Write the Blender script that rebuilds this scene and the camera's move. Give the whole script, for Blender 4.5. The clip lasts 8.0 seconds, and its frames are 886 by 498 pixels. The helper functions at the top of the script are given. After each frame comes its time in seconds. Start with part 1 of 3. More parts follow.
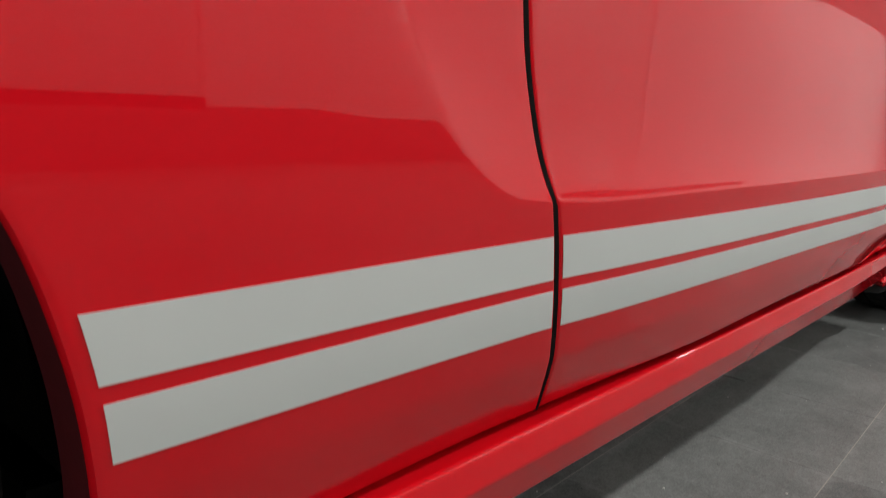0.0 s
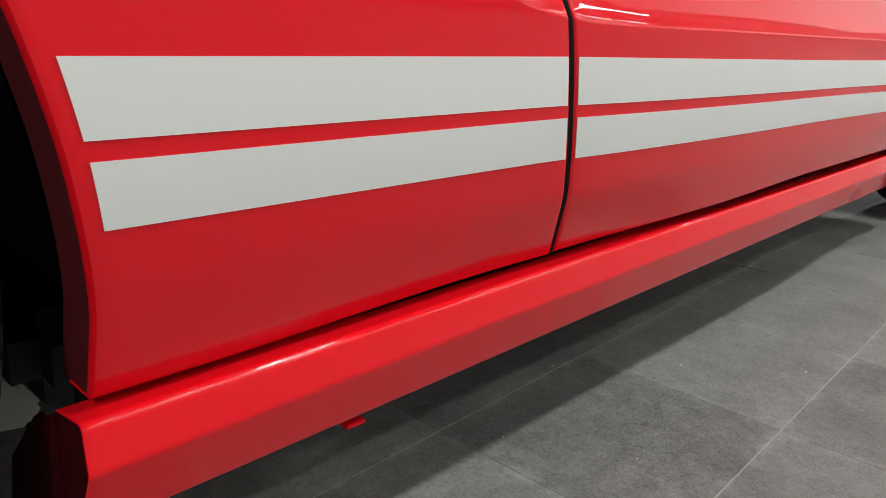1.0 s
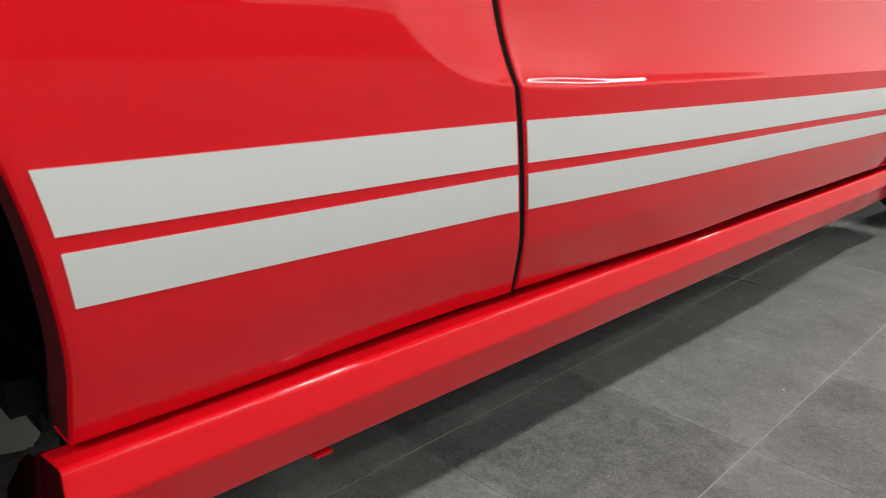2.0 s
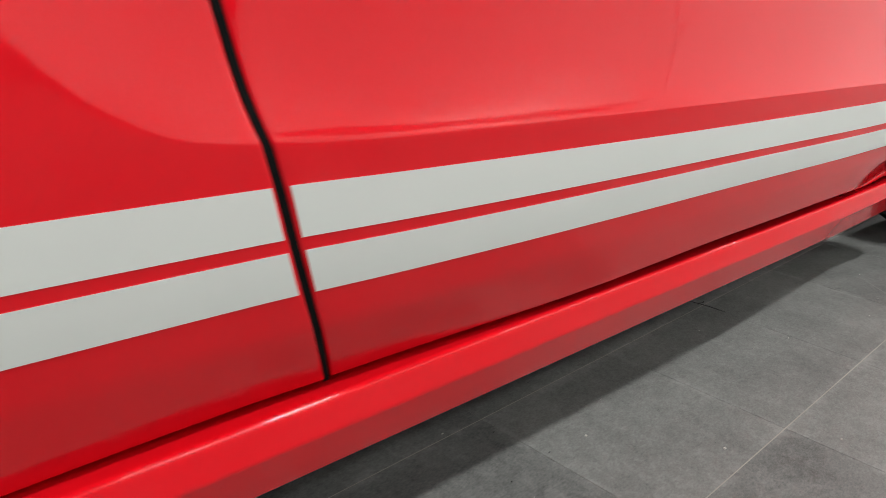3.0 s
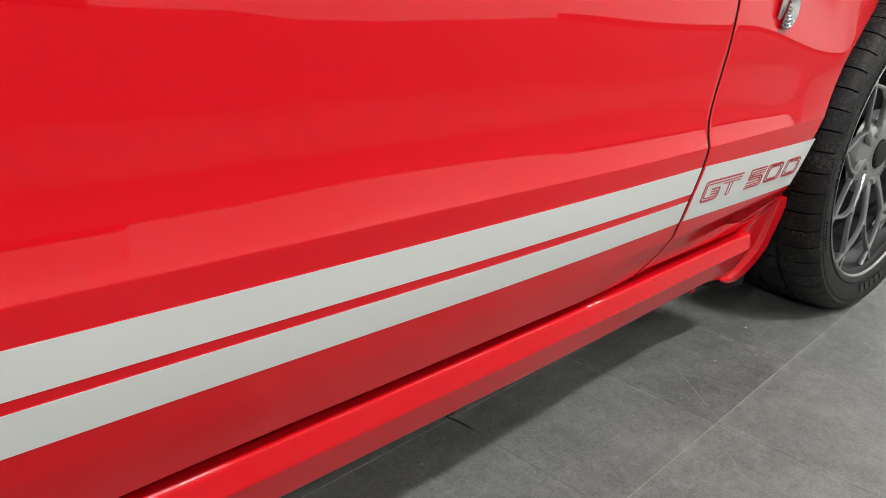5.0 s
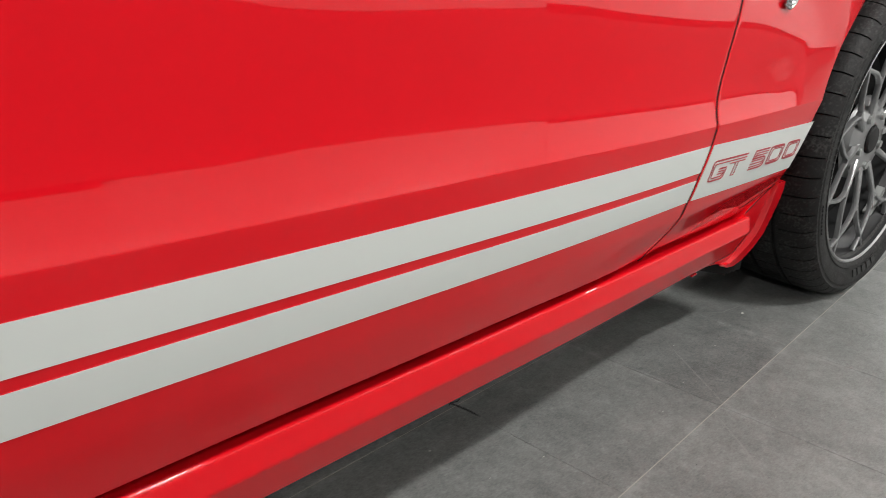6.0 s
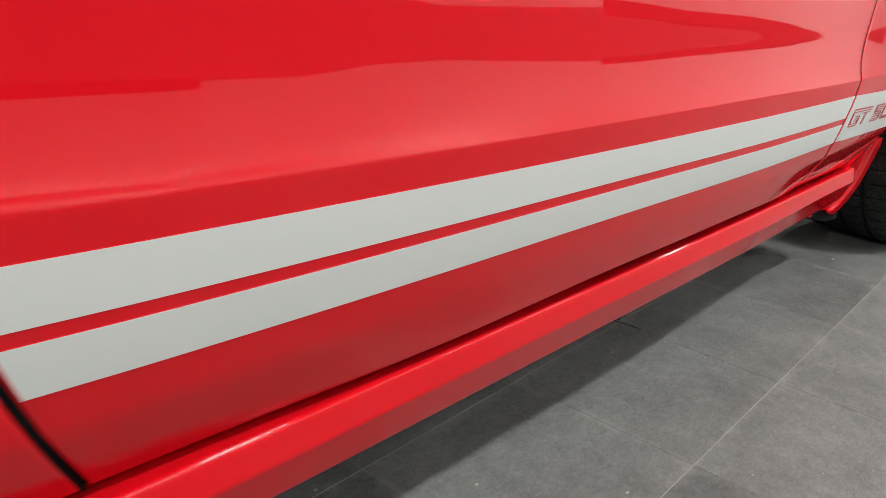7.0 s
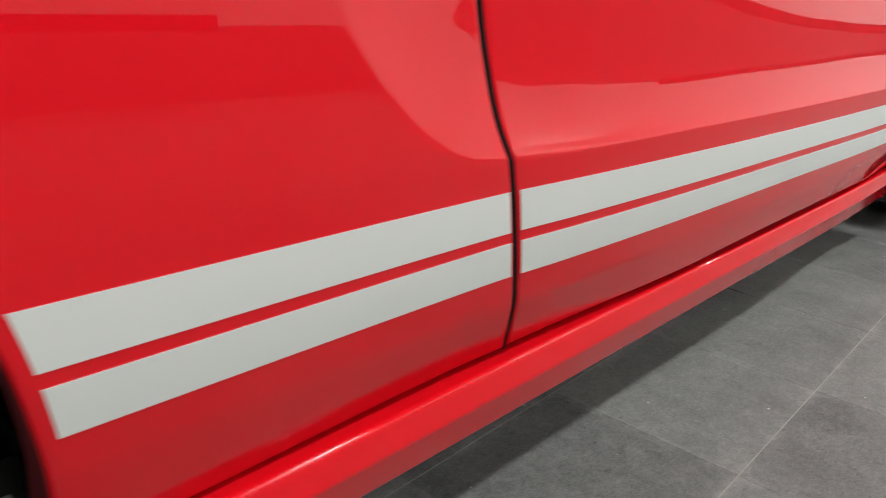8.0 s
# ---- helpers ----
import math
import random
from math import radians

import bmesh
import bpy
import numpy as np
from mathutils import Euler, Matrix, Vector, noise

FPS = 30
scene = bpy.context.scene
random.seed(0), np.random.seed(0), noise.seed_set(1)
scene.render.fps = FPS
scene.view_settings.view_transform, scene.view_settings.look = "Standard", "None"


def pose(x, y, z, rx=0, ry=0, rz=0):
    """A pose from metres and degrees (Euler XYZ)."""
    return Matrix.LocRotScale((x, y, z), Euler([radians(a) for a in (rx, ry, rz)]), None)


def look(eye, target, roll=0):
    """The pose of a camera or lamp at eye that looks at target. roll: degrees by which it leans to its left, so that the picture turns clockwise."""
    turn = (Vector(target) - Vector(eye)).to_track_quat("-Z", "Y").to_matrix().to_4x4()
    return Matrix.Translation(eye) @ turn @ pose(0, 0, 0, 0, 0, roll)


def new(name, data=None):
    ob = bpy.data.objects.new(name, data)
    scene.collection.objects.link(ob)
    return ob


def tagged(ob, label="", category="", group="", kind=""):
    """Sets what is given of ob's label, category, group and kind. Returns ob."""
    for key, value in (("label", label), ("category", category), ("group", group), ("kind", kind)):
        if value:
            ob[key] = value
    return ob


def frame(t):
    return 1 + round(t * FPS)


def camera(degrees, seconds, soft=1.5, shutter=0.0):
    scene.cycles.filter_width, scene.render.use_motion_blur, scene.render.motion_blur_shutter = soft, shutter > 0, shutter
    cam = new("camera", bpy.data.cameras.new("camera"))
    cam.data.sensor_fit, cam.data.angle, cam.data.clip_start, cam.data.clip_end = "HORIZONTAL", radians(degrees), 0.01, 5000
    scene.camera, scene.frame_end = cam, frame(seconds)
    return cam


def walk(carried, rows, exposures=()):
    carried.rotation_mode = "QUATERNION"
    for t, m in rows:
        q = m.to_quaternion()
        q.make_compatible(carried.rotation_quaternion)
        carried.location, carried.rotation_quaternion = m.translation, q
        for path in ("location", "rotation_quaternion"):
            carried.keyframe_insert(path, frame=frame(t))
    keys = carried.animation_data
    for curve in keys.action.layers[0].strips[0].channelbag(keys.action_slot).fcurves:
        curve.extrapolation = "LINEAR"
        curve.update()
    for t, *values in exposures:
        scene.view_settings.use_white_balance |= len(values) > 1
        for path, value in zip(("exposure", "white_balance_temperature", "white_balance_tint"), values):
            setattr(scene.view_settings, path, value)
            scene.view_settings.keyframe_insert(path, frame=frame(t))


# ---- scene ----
cam = camera(59.5, 8.0, soft=0.55, shutter=0.3)
PATH = [
    (0, (-0.445, -0.292, 0.536), (1.028, 1.001, 0.136), 4.0),
    (0.5, (-0.44, -0.292, 0.491), (0.988, 0.999, -0.05), 3.9),
    (1, (-0.435, -0.305, 0.469), (0.964, 0.993, -0.13), 3.9),
    (1.5, (-0.436, -0.322, 0.475), (0.95, 0.982, -0.14), 3.8),
    (2, (-0.428, -0.356, 0.525), (0.931, 0.972, -0.098), 3.7),
    (2.2, (-0.401, -0.379, 0.546), (0.942, 0.954, -0.101), 4.0),
    (3.3, (-0.092, -0.341, 0.562), (1.208, 1.014, -0.127), 4.0),
    (3.5, (0.001, -0.335, 0.566), (1.29, 1.026, -0.134), 3.7),
    (4, (0.143, -0.354, 0.593), (1.461, 0.981, -0.101), 4.3),
    (4.5, (0.291, -0.394, 0.627), (1.626, 0.926, -0.062), 4.6),
    (4.7, (0.321, -0.41, 0.644), (1.663, 0.903, -0.046), 4.7),
    (5.8, (0.343, -0.397, 0.63), (1.747, 0.855, -0.049), 4.8),
    (6, (0.313, -0.383, 0.616), (1.711, 0.873, -0.067), 4.7),
    (6.5, (0.152, -0.353, 0.589), (1.547, 0.907, -0.095), 4.5),
    (7, (-0.064, -0.343, 0.576), (1.329, 0.917, -0.11), 4.4),
    (7.5, (-0.242, -0.354, 0.584), (1.14, 0.903, -0.099), 4.1),
    (8, (-0.412, -0.322, 0.585), (0.966, 0.946, -0.089), 3.8),
]
walk(cam, [(t, look(eye, target, roll)) for t, eye, target, roll in PATH],
     exposures=[(0.0, -0.42), (0.3, -0.18), (0.6, 0.05), (1.0, 0.14), (2.5, 0.10), (4.0, 0.03), (6.0, -0.05), (7.0, 0.05), (8.0, 0.09)])

# ---- world and light ----
world = bpy.data.worlds.new("world")
scene.world = world
world.use_nodes = True
world.node_tree.nodes["Background"].inputs[0].default_value = (0.8, 0.9, 1.0, 1)
world.node_tree.nodes["Background"].inputs[1].default_value = 0.02

CEILING = 3.0


# ---- materials ----
def material(name, colour, rough=0.5, metal=0.0, coat=0.0, bump=0.0, scale=200.0, vary=0.0, vary_scale=3.0, emit=0.0, spec=0.5):
    m = bpy.data.materials.new(name)
    m.use_nodes = True
    n, l = m.node_tree.nodes, m.node_tree.links
    b = n["Principled BSDF"]
    b.inputs["Base Color"].default_value = (*colour, 1)
    b.inputs["Roughness"].default_value = rough
    b.inputs["Metallic"].default_value = metal
    b.inputs["Coat Weight"].default_value = coat
    b.inputs["Coat Roughness"].default_value = 0.015
    b.inputs["Specular IOR Level"].default_value = spec
    if emit:
        b.inputs["Emission Color"].default_value = (*colour, 1)
        b.inputs["Emission Strength"].default_value = emit
    geo = n.new("ShaderNodeTexCoord")
    if vary:
        t = n.new("ShaderNodeTexNoise")
        t.inputs["Scale"].default_value = vary_scale
        t.inputs["Detail"].default_value = 6
        r = n.new("ShaderNodeMapRange")
        r.inputs["To Min"].default_value, r.inputs["To Max"].default_value = 1 - vary, 1 + vary
        x = n.new("ShaderNodeMix")
        x.data_type, x.blend_type = "RGBA", "MULTIPLY"
        x.inputs[0].default_value = 1
        x.inputs[6].default_value = (*colour, 1)
        l.new(geo.outputs["Object"], t.inputs["Vector"])
        l.new(t.outputs["Fac"], r.inputs["Value"])
        l.new(r.outputs[0], x.inputs[7])
        l.new(x.outputs[2], b.inputs["Base Color"])
    if bump:
        t = n.new("ShaderNodeTexNoise")
        t.inputs["Scale"].default_value = scale
        t.inputs["Detail"].default_value = 4
        p = n.new("ShaderNodeBump")
        p.inputs["Strength"].default_value = bump
        p.inputs["Distance"].default_value = 0.001
        l.new(geo.outputs["Object"], t.inputs["Vector"])
        l.new(t.outputs["Fac"], p.inputs["Height"])
        l.new(p.outputs[0], b.inputs["Normal"])
    return m


PAINT = material("red car paint", (0.72, 0.0050, 0.0128), 0.5, 0.0, 1.0, vary=0.03, vary_scale=2.0, spec=0.0)
PAINT.node_tree.nodes["Principled BSDF"].inputs["Coat IOR"].default_value = 1.45
# dusty body red, its colour also darkened for the shade at the skirt's end
PAINT_SHADED = material("dusty red paint darkened as shade", (0.034, 0.0012, 0.0030), 0.7, spec=0.06, bump=0.4, scale=120, vary=0.35, vary_scale=40)
# dull dusty red, with the wheel opening's shade worked into the colour
PAINT_DULL_SHADED = material("dull red paint darkened as shade", (0.065, 0.0020, 0.0042), 0.65, bump=0.15, scale=150, vary=0.3, vary_scale=60, spec=0.3)
VINYL = material("white vinyl", (0.665, 0.697, 0.668), 0.42, coat=0.12, bump=0.02, scale=60)
LETTER = material("red vinyl", (0.45, 0.012, 0.022), 0.4, coat=0.2)
BLACK = material("black plastic", (0.006, 0.006, 0.006), 0.75, bump=0.3, scale=150)
def rubber_material():
    m = material("tyre rubber", (0.010, 0.010, 0.010), 0.55, spec=0.30)
    n, l = m.node_tree.nodes, m.node_tree.links
    b = n["Principled BSDF"]
    co = n.new("ShaderNodeTexCoord")
    dust, grit, wear = n.new("ShaderNodeTexNoise"), n.new("ShaderNodeTexNoise"), n.new("ShaderNodeTexNoise")
    for q, s, d in ((dust, 190, 4), (grit, 300, 5), (wear, 24, 6)):
        q.inputs["Scale"].default_value, q.inputs["Detail"].default_value = s, d
        l.new(co.outputs["Object"], q.inputs["Vector"])
    add = n.new("ShaderNodeMath")
    add.operation = "MULTIPLY_ADD"
    add.inputs[1].default_value = 0.55
    l.new(wear.outputs["Fac"], add.inputs[0])
    l.new(dust.outputs["Fac"], add.inputs[2])
    ramp = n.new("ShaderNodeValToRGB")
    ramp.color_ramp.elements[0].position, ramp.color_ramp.elements[0].color = 0.78, (0.0105, 0.0100, 0.0100, 1)
    ramp.color_ramp.elements[1].position, ramp.color_ramp.elements[1].color = 1.0, (0.046, 0.046, 0.044, 1)
    l.new(add.outputs[0], ramp.inputs[0])
    l.new(ramp.outputs[0], b.inputs["Base Color"])
    rr = n.new("ShaderNodeMapRange")
    rr.inputs["To Min"].default_value, rr.inputs["To Max"].default_value = 0.40, 0.75
    l.new(wear.outputs["Fac"], rr.inputs["Value"])
    l.new(rr.outputs[0], b.inputs["Roughness"])
    p = n.new("ShaderNodeBump")
    p.inputs["Strength"].default_value, p.inputs["Distance"].default_value = 0.7, 0.001
    l.new(grit.outputs["Fac"], p.inputs["Height"])
    l.new(p.outputs[0], b.inputs["Normal"])
    return m


RUBBER = rubber_material()
RIM = material("grey alloy", (0.40, 0.40, 0.403), 0.34, 0.8, bump=0.05, scale=90)
BARREL = material("dark grey alloy", (0.028, 0.028, 0.029), 0.5, 0.3, vary=0.3, vary_scale=30)
CHROME = material("worn chrome", (0.50, 0.50, 0.51), 0.22, 1.0)
STEEL = material("grey steel", (0.35, 0.36, 0.35), 0.5, 0.6, vary=0.2, vary_scale=20)
ARM = material("pale grey painted steel", (0.27, 0.28, 0.26), 0.6, vary=0.25, vary_scale=25)
WALL = material("white wall paint", (0.78, 0.78, 0.77), 0.7, bump=0.1, scale=80)
WALL_DULL = material("off-white wall paint", (0.66, 0.66, 0.65), 0.7, bump=0.1, scale=80)
WALL_FRESH = material("fresh white wall paint", (0.86, 0.86, 0.855), 0.7, bump=0.1, scale=80)
CEIL = material("white ceiling paint", (0.50, 0.50, 0.495), 0.8, bump=0.1, scale=80)
GROUT = material("grout", (0.34, 0.33, 0.295), 0.9, bump=0.5, scale=400, vary=0.2, vary_scale=20)
DADO = material("grey paint", (0.150, 0.150, 0.152), 0.6, bump=0.1, scale=60)
RAIL = material("dark grey paint", (0.040, 0.040, 0.042), 0.5, bump=0.1, scale=60)
JOINT_GREY = material("grey joint paint", (0.60, 0.60, 0.59), 0.7)
CRUMB = material("pale grit", (0.55, 0.54, 0.50), 0.8)
SCUFF = material("black scuff", (0.018, 0.018, 0.018), 0.7)
SCRATCH = material("pale scratch", (0.255, 0.255, 0.245), 0.8)
SEAL = material("seal rubber", (0.004, 0.004, 0.004), 0.9, spec=0.1)
MARK = material("rubber marks", (0.022, 0.022, 0.022), 0.5)
DARKMETAL = material("dark steel", (0.004, 0.004, 0.004), 0.6, 0.0, spec=0.12)
LED = material("strip lamp", (1.0, 0.99, 0.965), 0.5, emit=230.0)
LED_PANEL = material("panel lamp", (1.0, 0.99, 0.965), 0.5, emit=13.0)


def tile_material(joined):
    """Grey stone: broad clouds, smaller blotches and fine grain, each tile a little lighter or darker than the next."""
    m = material("grey stone tile", (0.17, 0.172, 0.168), 0.6, spec=0.35)
    n, l = m.node_tree.nodes, m.node_tree.links
    b = n["Principled BSDF"]
    co = n.new("ShaderNodeNewGeometry")
    info = n.new("ShaderNodeObjectInfo")
    total = None
    made = {}
    for key, scale, detail, rough, bend, share in (("cloud", 6.5, 8, 0.66, 0.3, 0.55), ("blotch", 42, 7, 0.72, 0.6, 0.62), ("speck", 135, 5, 0.65, 0.2, 0.42), ("grain", 340, 5, 0.62, 0.0, 0.62)):
        q = n.new("ShaderNodeTexNoise")
        q.inputs["Scale"].default_value, q.inputs["Detail"].default_value = scale, detail
        q.inputs["Roughness"].default_value, q.inputs["Distortion"].default_value = rough, bend
        l.new(co.outputs["Position"], q.inputs["Vector"])
        made[key] = q
        add = n.new("ShaderNodeMath")
        add.operation = "MULTIPLY_ADD"
        add.inputs[1].default_value, add.inputs[2].default_value = share, 0.5 - 0.5 * share - 0.07 if total is None else 0.0
        l.new(q.outputs["Fac"], add.inputs[0])
        if total is not None:
            low = n.new("ShaderNodeMath")
            low.operation = "ADD"
            low.inputs[1].default_value = -0.5 * share
            l.new(total, low.inputs[0])
            l.new(low.outputs[0], add.inputs[2])
        total = add.outputs[0]
    lift = n.new("ShaderNodeMath")
    lift.operation, lift.inputs[1].default_value = "MULTIPLY_ADD", 0.14
    l.new(co.outputs["Random Per Island"] if joined else info.outputs["Random"], lift.inputs[0])
    l.new(total, lift.inputs[2])
    value = lift.outputs[0]
    if not joined:
        # pale dust that has gathered in patches along the tile's edges
        own = n.new("ShaderNodeTexCoord")
        apart = n.new("ShaderNodeSeparateXYZ")
        l.new(own.outputs["Object"], apart.inputs[0])
        reach = []
        for axis, half in (("X", TX / 2), ("Y", TY / 2)):
            size = n.new("ShaderNodeMath")
            size.operation = "ABSOLUTE"
            l.new(apart.outputs[axis], size.inputs[0])
            near = n.new("ShaderNodeMapRange")
            near.inputs["From Min"].default_value, near.inputs["From Max"].default_value = half - 0.015, half
            l.new(size.outputs[0], near.inputs["Value"])
            reach.append(near.outputs[0])
        most = n.new("ShaderNodeMath")
        most.operation = "MAXIMUM"
        l.new(reach[0], most.inputs[0])
        l.new(reach[1], most.inputs[1])
        patch = n.new("ShaderNodeTexNoise")
        patch.inputs["Scale"].default_value, patch.inputs["Detail"].default_value, patch.inputs["Roughness"].default_value = 14, 6, 0.7
        l.new(co.outputs["Position"], patch.inputs["Vector"])
        gather = n.new("ShaderNodeMapRange")
        gather.inputs["From Min"].default_value, gather.inputs["From Max"].default_value = 0.44, 0.66
        gather.inputs["To Max"].default_value = 0.26
        l.new(patch.outputs["Fac"], gather.inputs["Value"])
        dust = n.new("ShaderNodeMath")
        dust.operation = "MULTIPLY_ADD"
        l.new(most.outputs[0], dust.inputs[0])
        l.new(gather.outputs[0], dust.inputs[1])
        l.new(value, dust.inputs[2])
        value = dust.outputs[0]
    ramp = n.new("ShaderNodeValToRGB")
    ramp.color_ramp.elements[0].position, ramp.color_ramp.elements[0].color = 0.22, (0.078, 0.082, 0.080, 1)
    ramp.color_ramp.elements[1].position, ramp.color_ramp.elements[1].color = 0.78, (0.265, 0.273, 0.262, 1)
    l.new(value, ramp.inputs[0])
    l.new(ramp.outputs[0], b.inputs["Base Color"])
    rr = n.new("ShaderNodeMapRange")
    rr.inputs["From Min"].default_value, rr.inputs["From Max"].default_value = 0.3, 0.7
    rr.inputs["To Min"].default_value, rr.inputs["To Max"].default_value = 0.48, 0.76
    l.new(made["blotch"].outputs["Fac"], rr.inputs["Value"])
    l.new(rr.outputs[0], b.inputs["Roughness"])
    p = n.new("ShaderNodeBump")
    p.inputs["Strength"].default_value, p.inputs["Distance"].default_value = 0.4, 0.001
    l.new(made["grain"].outputs["Fac"], p.inputs["Height"])
    l.new(p.outputs[0], b.inputs["Normal"])
    return m


TX, TY = 0.314, 0.282   # a tile's length and width
TILE = tile_material(False)
TILE_FAR = tile_material(True)


# ---- mesh helpers ----
def empty(name, place=(0, 0, 0)):
    ob = new(name)
    ob.location = place
    return ob


def part(name, bm, mat, parent=None, label="", smooth=True):
    bmesh.ops.recalc_face_normals(bm, faces=bm.faces)
    me = bpy.data.meshes.new(name)
    bm.to_mesh(me)
    bm.free()
    me.materials.append(mat)
    if smooth:
        for f in me.polygons:
            f.use_smooth = True
        me.set_sharp_from_angle(angle=radians(35))
    ob = new(name, me)
    if parent:
        ob.parent = parent
        ob.matrix_parent_inverse = parent.matrix_world.inverted()
    if label:
        tagged(ob, label)
    return ob


def grid_mesh(rows, closed_u=False, closed_v=False):
    """A sheet through rows of points."""
    bm = bmesh.new()
    vs = [[bm.verts.new(p) for p in row] for row in rows]
    nv, nu = len(vs), len(vs[0])
    for j in range(nv if closed_v else nv - 1):
        for i in range(nu if closed_u else nu - 1):
            a, b = vs[j], vs[(j + 1) % nv]
            bm.faces.new((a[i], a[(i + 1) % nu], b[(i + 1) % nu], b[i]))
    return bm


def shell(rows, inward):
    """A closed thin shell: the sheet through rows and its copy shifted by inward."""
    bm = bmesh.new()
    d = Vector(inward)
    front = [[bm.verts.new(p) for p in row] for row in rows]
    back = [[bm.verts.new(Vector(p) + d) for p in row] for row in rows]
    nv, nu = len(rows), len(rows[0])
    for j in range(nv - 1):
        for i in range(nu - 1):
            bm.faces.new((front[j][i], front[j][i + 1], front[j + 1][i + 1], front[j + 1][i]))
            bm.faces.new((back[j][i], back[j + 1][i], back[j + 1][i + 1], back[j][i + 1]))
    rim = [(0, i) for i in range(nu)] + [(j, nu - 1) for j in range(1, nv)] + [(nv - 1, i) for i in range(nu - 2, -1, -1)] + [(j, 0) for j in range(nv - 2, 0, -1)]
    for k in range(len(rim)):
        a, b = rim[k], rim[(k + 1) % len(rim)]
        bm.faces.new((front[a[0]][a[1]], back[a[0]][a[1]], back[b[0]][b[1]], front[b[0]][b[1]]))
    return bm


def box(x0, y0, z0, x1, y1, z1, bevel=0.0):
    bm = bmesh.new()
    bmesh.ops.create_cube(bm, size=1, matrix=Matrix.Translation(((x0 + x1) / 2, (y0 + y1) / 2, (z0 + z1) / 2)) @ Matrix.Diagonal((x1 - x0, y1 - y0, z1 - z0, 1)))
    if bevel:
        bmesh.ops.bevel(bm, geom=bm.edges[:], offset=bevel, segments=2, affect="EDGES")
    return bm


def spline_table(table, v):
    """A smooth curve through a table, by cubic steps with averaged slopes."""
    xs = [a for a, _ in table]
    if v <= xs[0]:
        return table[0][1]
    if v >= xs[-1]:
        return table[-1][1]
    k = next(i for i in range(len(xs) - 1) if v <= xs[i + 1])
    def slope(i):
        a, b = max(i - 1, 0), min(i + 1, len(xs) - 1)
        return (table[b][1] - table[a][1]) / (xs[b] - xs[a])
    h = xs[k + 1] - xs[k]
    t = (v - xs[k]) / h
    p, q, m, n = table[k][1], table[k + 1][1], slope(k) * h, slope(k + 1) * h
    return p + t * m + t * t * (-3 * p + 3 * q - 2 * m - n) + t ** 3 * (2 * p - 2 * q + m + n)


def smooth01(v):
    v = min(max(v, 0), 1)
    return v * v * (3 - 2 * v)


# ---- the room ----
ROOM = (-5.0, 24.0, -3.7, 4.5)   # x0, x1, y0, y1
x0, x1, y0, y1 = ROOM
# the wall beside the car is painted in three bays
for name, a, c, mat, words in (("wall_south_1", x0 - 0.2, 1.98, WALL_DULL, "off-white painted plain wall bay"), ("wall_south_2", 1.98, 6.4, WALL, "white painted plain wall bay"), ("wall_south_3", 6.4, x1 + 0.2, WALL_FRESH, "bright white painted plain wall bay")):
    tagged(part(name, box(a, y0 - 0.2, -0.1, c, y0, CEILING + 0.2), mat), words, "wall", kind="structure")
tagged(part("wall_north", box(x0 - 0.2, y1, -0.1, x1 + 0.2, y1 + 0.2, CEILING + 0.2), WALL), "white painted plain wall", "wall", kind="structure")
tagged(part("wall_west", box(x0 - 0.2, y0, -0.1, x0, y1, CEILING + 0.2), WALL), "white painted plain wall", "wall", kind="structure")
tagged(part("wall_east", box(x1, y0, -0.1, x1 + 0.2, y1, CEILING + 0.2), WALL), "white painted plain wall", "wall", kind="structure")
tagged(part("ceiling", box(x0, y0, CEILING, x1, y1, CEILING + 0.2), CEIL), "white painted plain ceiling", "ceiling", kind="structure")


def hung_lamp(x, y, length, width, to_car, to_wall, tilt, wall_tilt=-40):
    """A flat light along x, hung on two rods from the ceiling; its light falls towards the car and, in the row by the wall, down the wall."""
    z = CEILING - 0.32
    ob = empty("hung_light", (x, y, CEILING))
    tagged(ob, "flat white light panel hung out of view on thin rods" if width > 0.2 else "short white strip light hung on thin rods", "light", "hung lights")
    part("tray", box(x - length / 2, y - width / 2 - 0.005, z + 0.016, x + length / 2, y + width / 2 + 0.005, z + 0.045, 0.004), WALL, ob)
    for s in (-0.4, 0.4):
        part("rod", box(x + s * length - 0.003, y - 0.003, z + 0.044, x + s * length + 0.003, y + 0.003, CEILING + 0.03, 0.0), STEEL, ob)
        part("ceiling_plate", box(x + s * length - 0.03, y - 0.03, CEILING - 0.006, x + s * length + 0.03, y + 0.03, CEILING + 0.02, 0.001), STEEL, ob)
    part("diffuser", box(x - length / 2 + 0.01, y - width / 2, z - 0.012, x + length / 2 - 0.01, y + width / 2, z + 0.0155, 0.004), LED_PANEL if width > 0.2 else LED, ob, "glowing white diffuser")
    for turn, watts in ((tilt, to_car), (wall_tilt, to_wall)):
        if not watts:
            continue
        d = bpy.data.lights.new("lamp", "AREA")
        d.shape, d.size, d.size_y, d.energy, d.color = "RECTANGLE", length, 0.10, watts, (1.0, 0.99, 0.965)
        lamp = new("lamp", d)
        lamp.parent = ob
        lamp.location, lamp.rotation_euler = (0, 0.0 if turn > 0 else -0.06, z - 0.030 - CEILING), (radians(turn), 0, 0)


for lx, long, car_w, wall_w in ((-2.6, 1.15, 14, 30), (1.45, 1.15, 15, 38), (4.33, 1.75, 14, 52)):
    hung_lamp(lx, -2.5, long, 0.55, car_w, wall_w, 40)
for lx, car_w in ((-2.4, 52), (1.55, 51), (5.5, 58)):
    hung_lamp(lx, -1.35, 0.45, 0.12, car_w, 0, 16)
